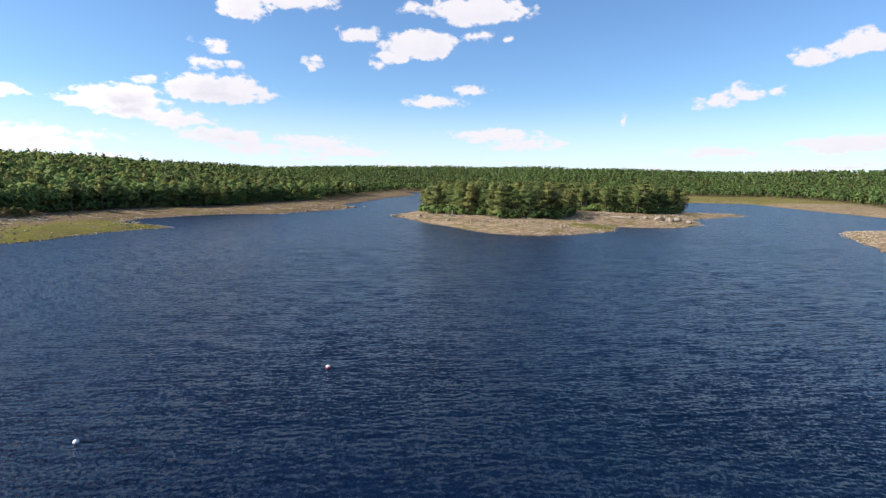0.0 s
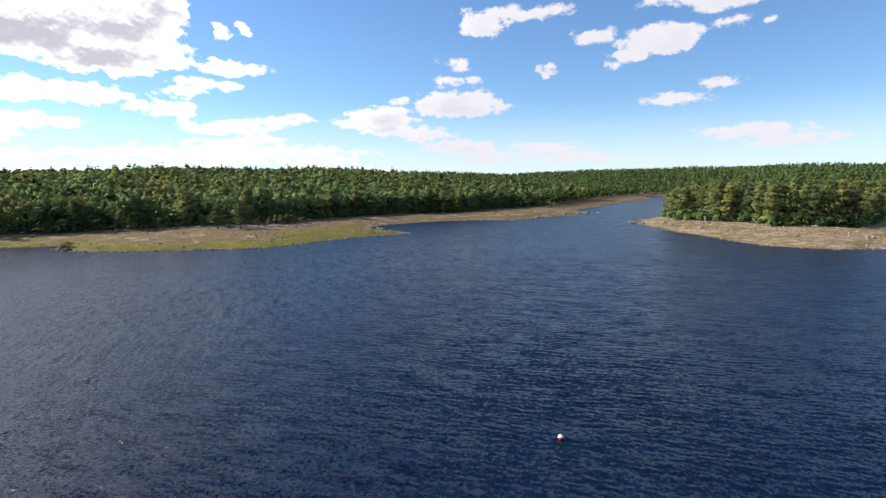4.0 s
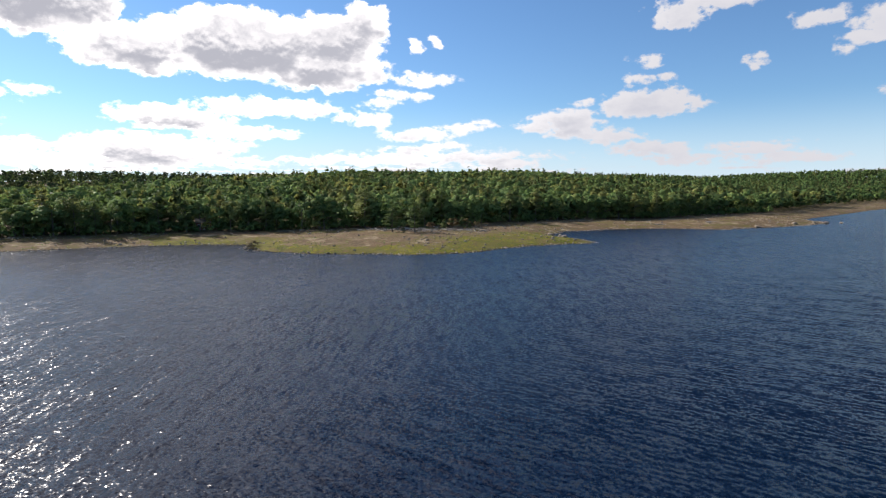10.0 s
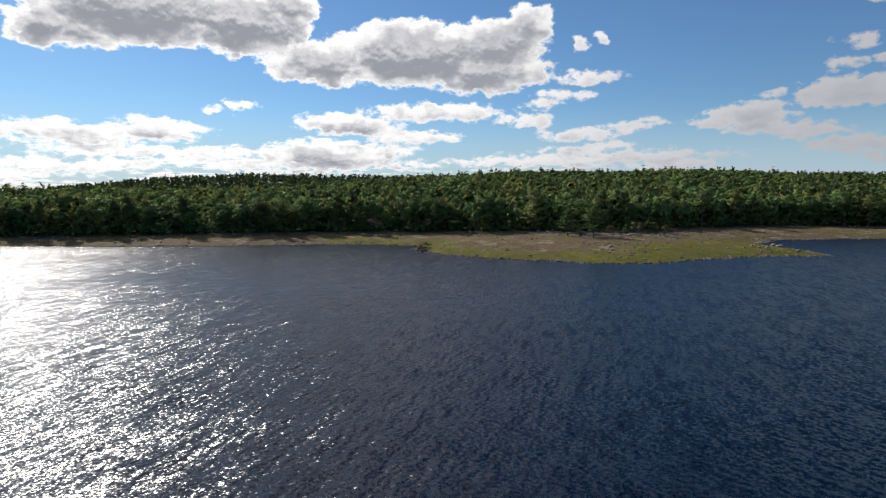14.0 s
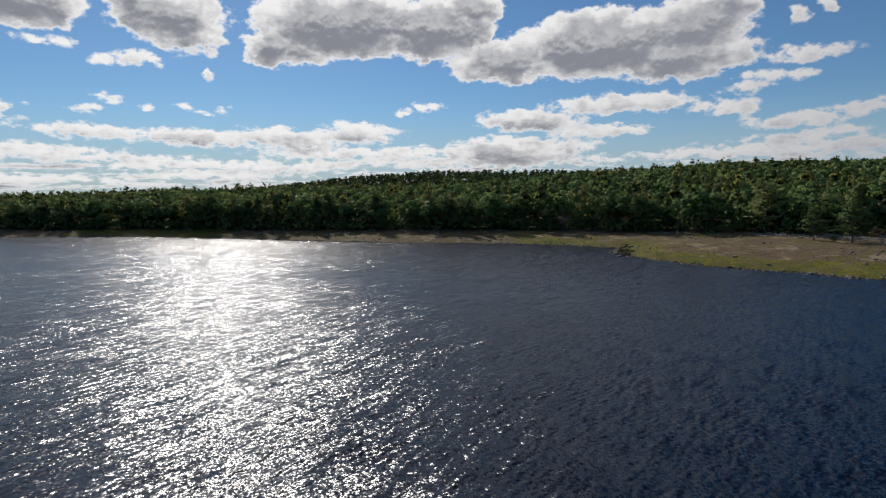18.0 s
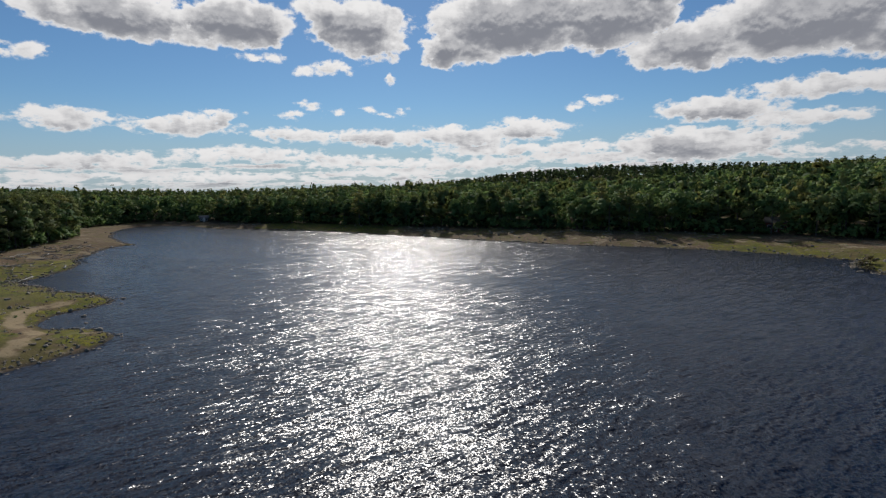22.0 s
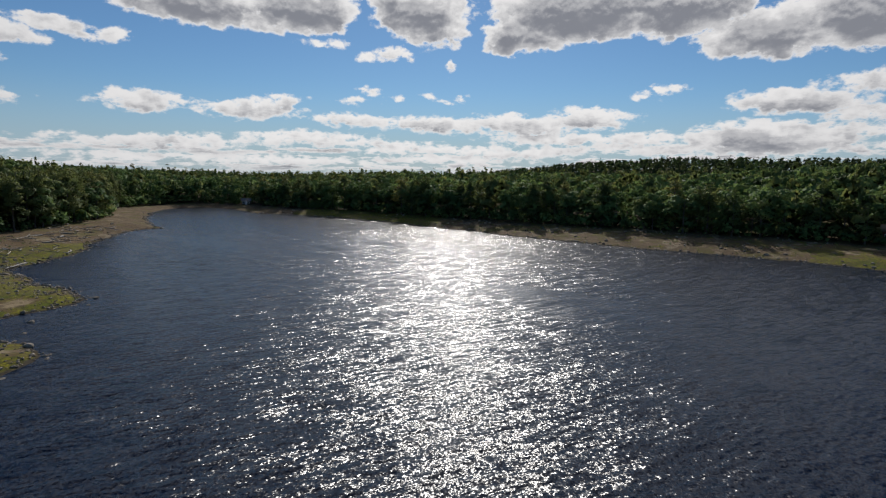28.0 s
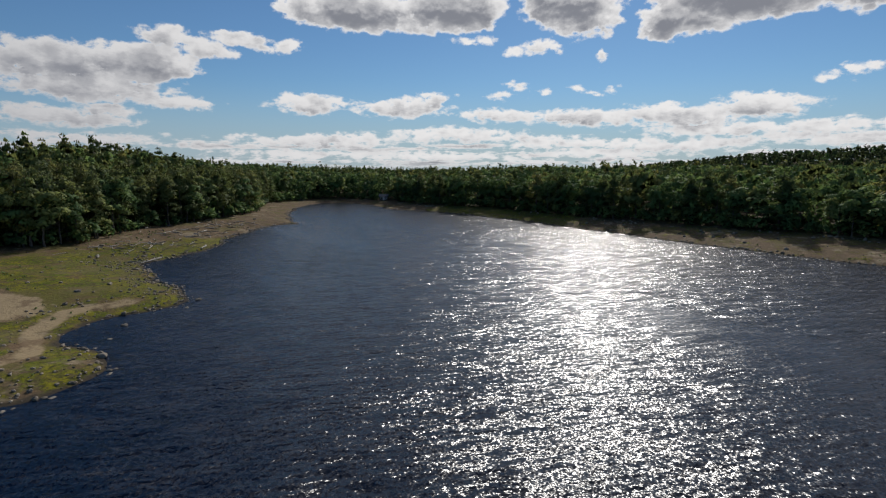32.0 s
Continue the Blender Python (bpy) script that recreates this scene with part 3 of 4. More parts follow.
def build_ground():
    xs, ys = axis_steps(-350, 240, 1.8), axis_steps(-140, 420, 1.8)
    x, y = np.meshgrid(xs, ys)
    x, y = x.ravel(), y.ravel()
    z, d, w = ground_height(x, y)
    nx, ny = len(xs), len(ys)
    i = (np.arange(ny - 1)[:, None] * nx + np.arange(nx - 1)).ravel()
    me = mesh_from("ground", np.stack([x, y, z], 1), np.stack([i, i + 1, i + nx + 1, i + nx], 1), [GROUND], True)
    blot = lumps(x, y, 22, 8)
    west = ramp(-x, 100, 112) * ramp(y, 100, 118) * ramp(-y, -240, -222)
    rim = west * ramp(-d, -16, -3) + west * ramp(x, -152, -132) * ramp(y, 160, 178)
    meadow = ramp(-x, 108, 122) * ramp(-y, -8, 4) * ramp(y, -75, -60)
    sandy = np.exp(-(((x + 129) / 6) ** 2 + ((y + 33) / 8) ** 2) ** 2)
    track = np.min([edge_distance(x, y, [a, b])[0] for a, b in zip(TRACK, TRACK[1:])], 0)
    sandy = np.maximum(sandy, 0.75 * np.exp(-(track / 1.5) ** 2))
    flat = ramp(y, 560, 640) * ramp(x, 180, 260)
    isle = np.exp(-(((x - 70) / 16) ** 2 + ((y - 244) / 12) ** 2)) + np.exp(-(((x - 110) / 30) ** 2 + ((y - 270) / 9) ** 2)) * 0.6
    strip = ramp(-x, 195, 215) * ramp(y, -60, 0) * ramp(-y, -130, -110)
    green = np.clip(0.75 * rim + 0.12 * west + 1.1 * meadow * (0.65 + 0.5 * blot) - 1.3 * sandy + 0.7 * flat + 0.8 * isle + 0.25 * strip + 0.4 * (blot - 0.45), 0, 1)
    values(me, "green", green)
    values(me, "wood", ramp(w, -2, 6))
    values(me, "isle", ramp(x, -40, -30) * ramp(y, 150, 200))
    values(me, "bare", np.clip(sandy, 0, 1))
    return tagged(new("ground", me), "sandy and grassy lake shore rising to wooded hills", "ground", kind="structure")


GROUND_SHEET = build_ground()
side = FAR
lake = mesh_from("lake", np.array([(-side, -side, 0), (side, -side, 0), (side, side, 0), (-side, side, 0)], float), np.array([[0, 1, 2, 3]]), [WATER])
tagged(new("water", lake), "dark blue lake water ruffled by a light breeze", "lake", kind="structure")

# ---- trees ----
def cards(centre, normal, along, wide, long, tri=False):
    """Four-cornered sprays: centres, facing, direction and half sizes."""
    normal = normal / np.linalg.norm(normal, axis=1, keepdims=True)
    along = along - (along * normal).sum(1, keepdims=True) * normal
    along /= np.linalg.norm(along, axis=1, keepdims=True) + 1e-9
    side = np.cross(normal, along)
    w, l = wide[:, None], long[:, None]
    if tri:
        return np.stack([centre - along * l * 1.1 + side * w * 0.3, centre + side * w * 1.1 + along * l * 0.5, centre - side * w * 1.1 + along * l * 0.9], 1)
    return np.stack([centre - along * l, centre + side * w - along * l * 0.1, centre + along * l, centre - side * w + along * l * 0.1], 1)


def broad_crown(rng, n, tri=False):
    """A broadleaf crown for a tree 1 high: sprays over a heap of rounded masses."""
    k = rng.integers(12, 17)
    turn = rng.random(k) * 6.28
    high = rng.uniform(0.34, 0.88, k)
    out = 0.27 * np.sqrt(np.clip(1 - ((high - 0.52) / 0.44) ** 2, 0.03, 1)) * rng.uniform(0.5, 1.08, k)
    heart = np.stack([np.cos(turn) * out, np.sin(turn) * out, high], 1)
    size = rng.uniform(0.09, 0.155, k)
    m = rng.choice(k, n, p=size**2 / (size**2).sum())
    v = rng.normal(size=(n, 3))
    v[:, 2] = np.where(v[:, 2] < -0.3, -v[:, 2], v[:, 2])
    v /= np.linalg.norm(v, axis=1, keepdims=True)
    at = heart[m] + v * (size[m] * rng.uniform(0.75, 1.06, n))[:, None] * (1, 1, 0.8)
    s = rng.uniform(0.6, 1.25, n) * 0.056 * (150 / n) ** 0.5
    puff = v + 0.3 * heart[m] / 0.25 * (1, 1, 0) + (0, 0, 0.15) + rng.normal(size=(n, 3)) * 0.2
    return cards(at, v + rng.normal(size=(n, 3)) * 0.32, rng.normal(size=(n, 3)), s, s * 1.2, tri), puff


def pine_crown(rng, n, tri=False):
    """A white pine's crown for a tree 1 high: tufts of needles along uneven, rising boughs."""
    k = int(np.clip(n // 16, 10, 64))
    high = 0.13 + 0.83 * rng.random(k) ** 0.85
    turn = rng.random(k) * 6.28
    reach = (0.012 + 0.2 * np.clip((1.0 - high) / 0.72, 0, 1) ** 0.85) * rng.uniform(0.55, 1.15, k) * np.where(high < 0.25, 0.8, 1.0)
    m = rng.choice(k, n, p=(reach + 0.05) / (reach + 0.05).sum())
    s = 0.25 + 0.8 * rng.random(n) ** 0.7
    radial = np.stack([np.cos(turn), np.sin(turn), 0 * turn], 1)[m]
    at = radial * (reach[m] * s)[:, None] + rng.normal(size=(n, 3)) * (0.026, 0.026, 0.015)
    at[:, 2] += np.minimum(high[m] + 0.22 * reach[m] * s, 0.985)
    up = np.array([0, 0, 1.0])
    wide = rng.uniform(0.6, 1.25, n) * 0.045 * (150 / n) ** 0.5 * np.where(high[m] > 0.85, 0.55, 1.0)
    puff = radial * 0.8 + up * (0.1 + 0.5 * high[m])[:, None] + rng.normal(size=(n, 3)) * 0.25
    if tri:
        return cards(at, radial + up * 0.3 + rng.normal(size=(n, 3)) * 0.4, radial * 0.5 - up + rng.normal(size=(n, 3)) * 0.25, wide * 0.75, wide * 1.35, True), puff
    return cards(at, up * 0.5 + radial * 0.7 + rng.normal(size=(n, 3)) * 0.45, radial + rng.normal(size=(n, 3)) * 0.5, wide * 0.8, wide * 1.5, tri), puff


def stem(rng, top, thick, limbs, rings=6):
    """A tapered trunk with limbs, for a tree 1 high."""
    bm = bmesh.new()

    def pole(a, b, ra, rb, sides=6):
        a, b = Vector(a), Vector(b)
        q = (b - a).to_track_quat("Z", "Y")
        lo = [bm.verts.new(a + q @ Vector((ra * math.cos(t), ra * math.sin(t), 0))) for t in [6.2832 * s / sides for s in range(sides)]]
        hi = [bm.verts.new(b + q @ Vector((rb * math.cos(t), rb * math.sin(t), 0))) for t in [6.2832 * s / sides for s in range(sides)]]
        for s in range(sides):
            bm.faces.new((lo[s], lo[(s + 1) % sides], hi[(s + 1) % sides], hi[s]))
    p, r = Vector((0, 0, -0.06)), thick * 1.25
    for s in range(rings):
        q = Vector((rng.normal() * 0.006, rng.normal() * 0.006, top * (s + 1) / rings))
        r2 = thick * (1 - 0.85 * (s + 1) / rings)
        pole(p, q, r, r2)
        p, r = q, r2
    for s in range(limbs):
        z, t, l = rng.uniform(0.25, 0.8) * top, rng.random() * 6.28, rng.uniform(0.1, 0.2)
        pole((0, 0, z), (math.cos(t) * l, math.sin(t) * l, z + l * 0.6), thick * 0.35, thick * 0.08, 4)
    me = bpy.data.meshes.new("trunk")
    bm.to_mesh(me)
    bm.free()
    me.materials.append(BARK)
    return me


def crown_mesh(made, mat):
    quads, puff = made
    me = mesh_from("crown", quads.reshape(-1, 3), np.arange(len(quads) * 4).reshape(-1, 4), [mat])
    directions(me, "puff", np.repeat(puff, 4, 0))
    return me


def spots(rng, lo_x, hi_x, lo_y, hi_y, step):
    """Jittered places on a grid."""
    x, y = np.meshgrid(np.arange(lo_x, hi_x, step), np.arange(lo_y, hi_y, step))
    x, y = x.ravel(), y.ravel()
    return x + rng.uniform(-0.46, 0.46, len(x)) * step, y + rng.uniform(-0.46, 0.46, len(x)) * step


def in_view(x, y):
    """Bearings that the flight ever faces, seen from the middle of the flight."""
    b = np.degrees(np.arctan2(-(x + 40), y - 40))
    return (b > -52) & (b < 172)


rng = np.random.default_rng(7)
BROAD_NEAR = [crown_mesh(broad_crown(rng, 1300), LEAF_BROAD_ONE) for _ in range(5)]
PINE_NEAR = [crown_mesh(pine_crown(rng, 1500), LEAF_PINE_ONE) for _ in range(5)]
BROAD_STEM = [stem(rng, 0.75, 0.016, 6) for _ in range(3)]
PINE_STEM = [stem(rng, 0.93, 0.014, 5) for _ in range(3)]


def tree(name, x, y, z, tall, wide, trunk, crown, label, group):
    """One tree of the woods' edge: a trunk and a crown."""
    top = new(name)
    top.matrix_world = Matrix.LocRotScale((x, y, z - 0.1), Euler((0, 0, random.uniform(0, 6.28))), (tall * wide, tall * wide, tall))
    for part_name, me in (("trunk", trunk), ("crown", crown)):
        o = new(part_name, me)
        o.parent = top
    return tagged(top, label, "tree", group)


# places in the woods kept open: about the cabin, and about the house by the cove
CLEARINGS = ((-241, 134, 4.5), (-348, -112, 4.5))
LONE_PINES = ((-171, 175, 10.0), (-165, 181, 12.0), (-162, 194, 4.5), (-161, 204, 5.5), (-158, 205, 3.5), (-166, 176, 3.0))


def open_place(x, y):
    shut = np.zeros(np.shape(x), bool)
    for cx, cy, r in CLEARINGS:
        shut |= np.hypot(x - cx, y - cy) < r
    return ~shut


def plant_edge():
    """The trees that stand along the shores, each on its own."""
    rng = np.random.default_rng(11)
    made = 0
    for name, box, step, depth, limit in (("island", (-30, 190, 260, 440), 5.4, 26, 130), ("west", (-345, -90, -110, 420), 5.4, 9, 230), ("south", (-300, -95, -160, -60), 4.4, 20, 200)):
        x, y = spots(rng, box[0], box[1], box[2], box[3], step)
        z, d, w = ground_height(x, y)
        keep = np.nonzero((w > 0.5) & (w < depth) & (d > 4) & in_view(x, y) & open_place(x, y))[0]
        if name == "island":
            keep = keep[y[keep] < 400]
        for i in keep[np.linspace(0, len(keep) - 1, min(limit, len(keep))).astype(int)]:
            pine = rng.random() < (0.85 if name == "island" else 0.4 if name == "west" else 0.9)
            tall = rng.uniform(12.5, 17.5) if pine else rng.uniform(10, 14.5)
            tall *= {"island": 1.16, "west": 1.0, "south": 1.03}[name]
            if pine:
                tree("pine_tree", x[i], y[i], z[i], tall, rng.uniform(*((0.85, 1.25) if name == "south" else (1.05, 1.55))), PINE_STEM[made % 3], PINE_NEAR[made % 5], "tall green white pine at the edge of the wood", "trees along the shore")
            else:
                tree("broadleaf_tree", x[i], y[i], z[i], tall, rng.uniform(0.95, 1.3), BROAD_STEM[made % 3], BROAD_NEAR[made % 5], "full green broadleaf tree at the edge of the wood", "trees along the shore")
            made += 1


def wood(name, x, y, z, tall, kinds, mat, label, rng, slim=1.0, tone=1.0):
    """Woods as one joined mesh of many trees."""
    if not len(x):
        return
    pick = rng.integers(0, len(kinds), len(x))
    turn = rng.random(len(x)) * 6.28
    wide = tall * rng.uniform(0.9, 1.3, len(x)) * slim
    all_v, all_t, all_p = [], [], []
    tint = rng.random(len(x)) * tone
    for k, (quads, puff) in enumerate(kinds):
        m = np.nonzero(pick == k)[0]
        q = quads.reshape(1, -1, 3)
        c, s = np.cos(turn[m])[:, None], np.sin(turn[m])[:, None]
        vx, vy = (q[..., 0] * c - q[..., 1] * s) * wide[m, None] + x[m, None], (q[..., 0] * s + q[..., 1] * c) * wide[m, None] + y[m, None]
        all_v.append(np.stack([vx, vy, q[..., 2] * tall[m, None] + z[m, None] - 0.2], -1).reshape(-1, 3))
        f = np.repeat(puff, 3, 0)[None]
        all_p.append(np.stack([f[..., 0] * c - f[..., 1] * s, f[..., 0] * s + f[..., 1] * c, np.broadcast_to(f[..., 2], vx.shape)], -1).reshape(-1, 3))
        all_t.append(np.repeat(tint[m], q.shape[1]))
    v = np.concatenate(all_v)
    me = mesh_from(name, v, np.arange(len(v)).reshape(-1, 3), [mat])
    values(me, "tint", np.concatenate(all_t))
    directions(me, "puff", np.concatenate(all_p))
    tagged(new(name, me), label, "forest", kind="stuff")


def plant_woods():
    rng = np.random.default_rng(23)
    # low growth under the edge of the woods
    x, y = spots(rng, -360, 240, -170, 470, 3.0)
    z, d, w = ground_height(x, y)
    keep = (w > -0.5) & (w < 12) & (d > 5) & in_view(x, y) & open_place(x, y)
    x, y, z = x[keep], y[keep], z[keep]
    wood("undergrowth", x, y, z - 0.9, rng.uniform(3.0, 6.5, len(x)), [broad_crown(rng, 90, True) for _ in range(4)], LEAF_BROAD, "low green bushes and saplings under the trees", rng)
    # tufts and weeds on the dry lake bed
    x, y = spots(rng, -300, -95, -95, 240, 1.25)
    near = (edge_distance(x, y, LAND)[0] < 70) & (edge_distance(x, y, WOOD)[0] < 75)
    x, y = x[near], y[near]
    z, d, w = ground_height(x, y)
    keep = (w < 0) & (d > 1.2) & (d < 60) & in_view(x, y) & (rng.random(len(x)) < 0.04 + 0.6 * ramp(lumps(x, y, 9, 14), 0.45, 0.9))
    x, y, z = x[keep], y[keep], z[keep]
    wood("shore_weeds", x, y, z - 0.1, rng.uniform(0.2, 0.65, len(x)), [broad_crown(rng, 24, True) for _ in range(4)], LEAF_BROAD, "low olive weeds and grass tufts on the dry lake bed", rng)
    kinds_b, kinds_p = [broad_crown(rng, 200, True) for _ in range(6)], [pine_crown(rng, 200, True) for _ in range(6)]
    far_b, far_p = [broad_crown(rng, 90, True) for _ in range(4)], [pine_crown(rng, 70, True) for _ in range(4)]
    # woods behind the edge trees
    x, y = spots(rng, -720, 240, -330, 640, 6.5)
    z, d, w = ground_height(x, y)
    isle = edge_distance(x, y, ISLAND)[1]
    south = (y < -50) & (x > -330)
    depth = np.where(isle & (y < 400), 26, np.where(south, 20, 9))
    bearing = np.degrees(np.arctan2(-(x + 40), y - 40))
    keep = (w > np.maximum(depth - 9, 1.5)) & (d > 4) & in_view(x, y) & open_place(x, y) & (w < np.where(south, 130, np.where(bearing > 62, 200, 340)))
    x, y, z = x[keep], y[keep], z[keep]
    pine = rng.random(len(x)) < np.where(isle[keep] | south[keep], 0.75, 0.12 + 0.38 * (lumps(x, y, 60, 9) > 0.58))
    tall = np.where(pine, rng.uniform(11.5, 18, len(x)), rng.uniform(9, 14.5, len(x)))
    tall = np.where(south[keep], tall * 0.98, tall) * np.where(pine & (rng.random(len(x)) < 0.1), 1.12, 1.0)
    wood("broadleaf_wood", x[~pine], y[~pine], z[~pine], tall[~pine], kinds_b, LEAF_BROAD, "dense green broadleaf forest covering the hills", rng)
    wood("pine_wood", x[pine], y[pine], z[pine], tall[pine], kinds_p, LEAF_PINE, "dark green pines scattered through the forest", rng)
    # far woods
    x, y = spots(rng, -1700, 1500, -900, 2300, 9.5)
    z, d, w = ground_height(x, y)
    bearing = np.degrees(np.arctan2(-(x + 40), y - 40))
    inner = (x > -720) & (x < 240) & (y > -330) & (y < 640) & (w < np.where((y < -50) & (x > -330), 125, np.where(bearing > 62, 195, 335)))
    crest = np.interp(bearing, HILL_BEARING, HILL_DEPTH) + 40
    crest = np.where((bearing > 54) & (bearing < 95), np.maximum(crest, 520), np.maximum(crest, 260))
    keep = (w > 1) & (w < crest) & ~inner & in_view(x, y) & (np.hypot(x + 40, y - 40) < 1700)
    x, y, z = x[keep], y[keep], z[keep]
    pine = rng.random(len(x)) < np.where((bearing[keep] > 54) & (bearing[keep] < 95), 0.85, 0.55)
    tall = np.where(pine, rng.uniform(12, 18, len(x)), rng.uniform(11, 16, len(x)))
    tall = np.where((bearing[keep] > 54) & (bearing[keep] < 95), tall * 0.8, tall)
    # conifers on the ridge get the needles with cloud shadow painted in
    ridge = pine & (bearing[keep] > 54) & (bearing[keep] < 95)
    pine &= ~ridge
    leafy = ~pine & ~ridge
    wood("far_broadleaf_wood", x[leafy], y[leafy], z[leafy], tall[leafy], far_b, LEAF_BROAD, "distant green broadleaf forest on low hills", rng, 0.8, 0.55)
    wood("far_pine_wood", x[pine], y[pine], z[pine], tall[pine], far_p, LEAF_PINE, "distant dark pines on low hills", rng, 0.8, 0.55)
    wood("shaded_ridge_pine_wood", x[ridge], y[ridge], z[ridge], tall[ridge], [pine_crown(rng, 130, True) for _ in range(4)], LEAF_PINE_SHADED, "dark pine forest along the distant ridge, cloud shadow painted into its needles", rng, 1.25)


plant_edge()
# a few small pines that stand out on the bare western point
for k, (x, y, tall) in enumerate(LONE_PINES):
    z = float(ground_height(np.array([float(x)]), np.array([float(y)]))[0][0])
    tree("pine_tree", x, y, z, tall, 1.7, PINE_STEM[k % 3], PINE_NEAR[k % 5], "lone young pine on the bare stony point", "pines on the point")
SHRUB_RUST = [crown_mesh(broad_crown(np.random.default_rng(70 + k), 420), LEAF_RUST_ONE) for k in range(2)]
for k, (x, y, tall) in enumerate(((-164, 202, 5.5), (-160, 206, 4.6), (-169, 194, 3.6), (-157, 208, 3.6))):
    z = float(ground_height(np.array([float(x)]), np.array([float(y)]))[0][0])
    tree("shrub", x, y, z, tall, 1.5, BROAD_STEM[k % 3], SHRUB_RUST[k % 2], "small shrub turning yellow and rust on the bare point", "shrubs on the point")
for k, (x, y, tall) in enumerate(((-181, 123, 2.4), (-184, 126, 2.0), (-178, 121.5, 1.6))):
    z = float(ground_height(np.array([float(x)]), np.array([float(y)]))[0][0])
    tree("shrub", x, y, z, tall, 2.0, BROAD_STEM[k % 3], SHRUB_RUST[k % 2], "low dark brown shrub at the water's edge", "shrubs by the water")
plant_woods()

# ---- stones ----
def stone_shape(rng, level):
    """A rounded broken stone about 1 across."""
    bm = bmesh.new()
    bmesh.ops.create_icosphere(bm, subdivisions=level, radius=0.5)
    off = Vector(rng.uniform(0, 50, 3))
    for v in bm.verts:
        v.co *= 0.8 + 0.75 * (noise.noise(v.co * 1.7 + off) * 0.5 + 0.15) + 0.12 * noise.noise(v.co * 5 + off)
        v.co.z = max(v.co.z, -0.3)
    v = np.array([v.co for v in bm.verts])
    f = np.array([[x.index for x in face.verts] for face in bm.faces])
    bm.free()
    return v, f


def stone_bed(name, x, y, z, size, shapes, label, rng):
    """Many stones as one mesh."""
    all_v, all_f, base = [], [], 0
    pick = rng.integers(0, len(shapes), len(x))
    for k, (v, f) in enumerate(shapes):
        m = np.nonzero(pick == k)[0]
        t = rng.random(len(m)) * 6.28
        c, s = np.cos(t)[:, None], np.sin(t)[:, None]
        sx, sy, sz = size[m, None] * rng.uniform(0.8, 1.5, (len(m), 1)), size[m, None] * rng.uniform(0.6, 1.0, (len(m), 1)), size[m, None] * rng.uniform(0.45, 0.8, (len(m), 1))
        vx, vy = v[None, :, 0] * sx, v[None, :, 1] * sy
        all_v.append(np.stack([vx * c - vy * s + x[m, None], vx * s + vy * c + y[m, None], v[None, :, 2] * sz + z[m, None] + 0.08 * size[m, None]], -1).reshape(-1, 3))
        all_f.append((f[None] + (np.arange(len(m)) * len(v))[:, None, None]).reshape(-1, 3) + base)
        base += len(m) * len(v)
    me = mesh_from(name, np.concatenate(all_v), np.concatenate(all_f), [STONE])
    return tagged(new(name, me), label, "stones", kind="stuff")


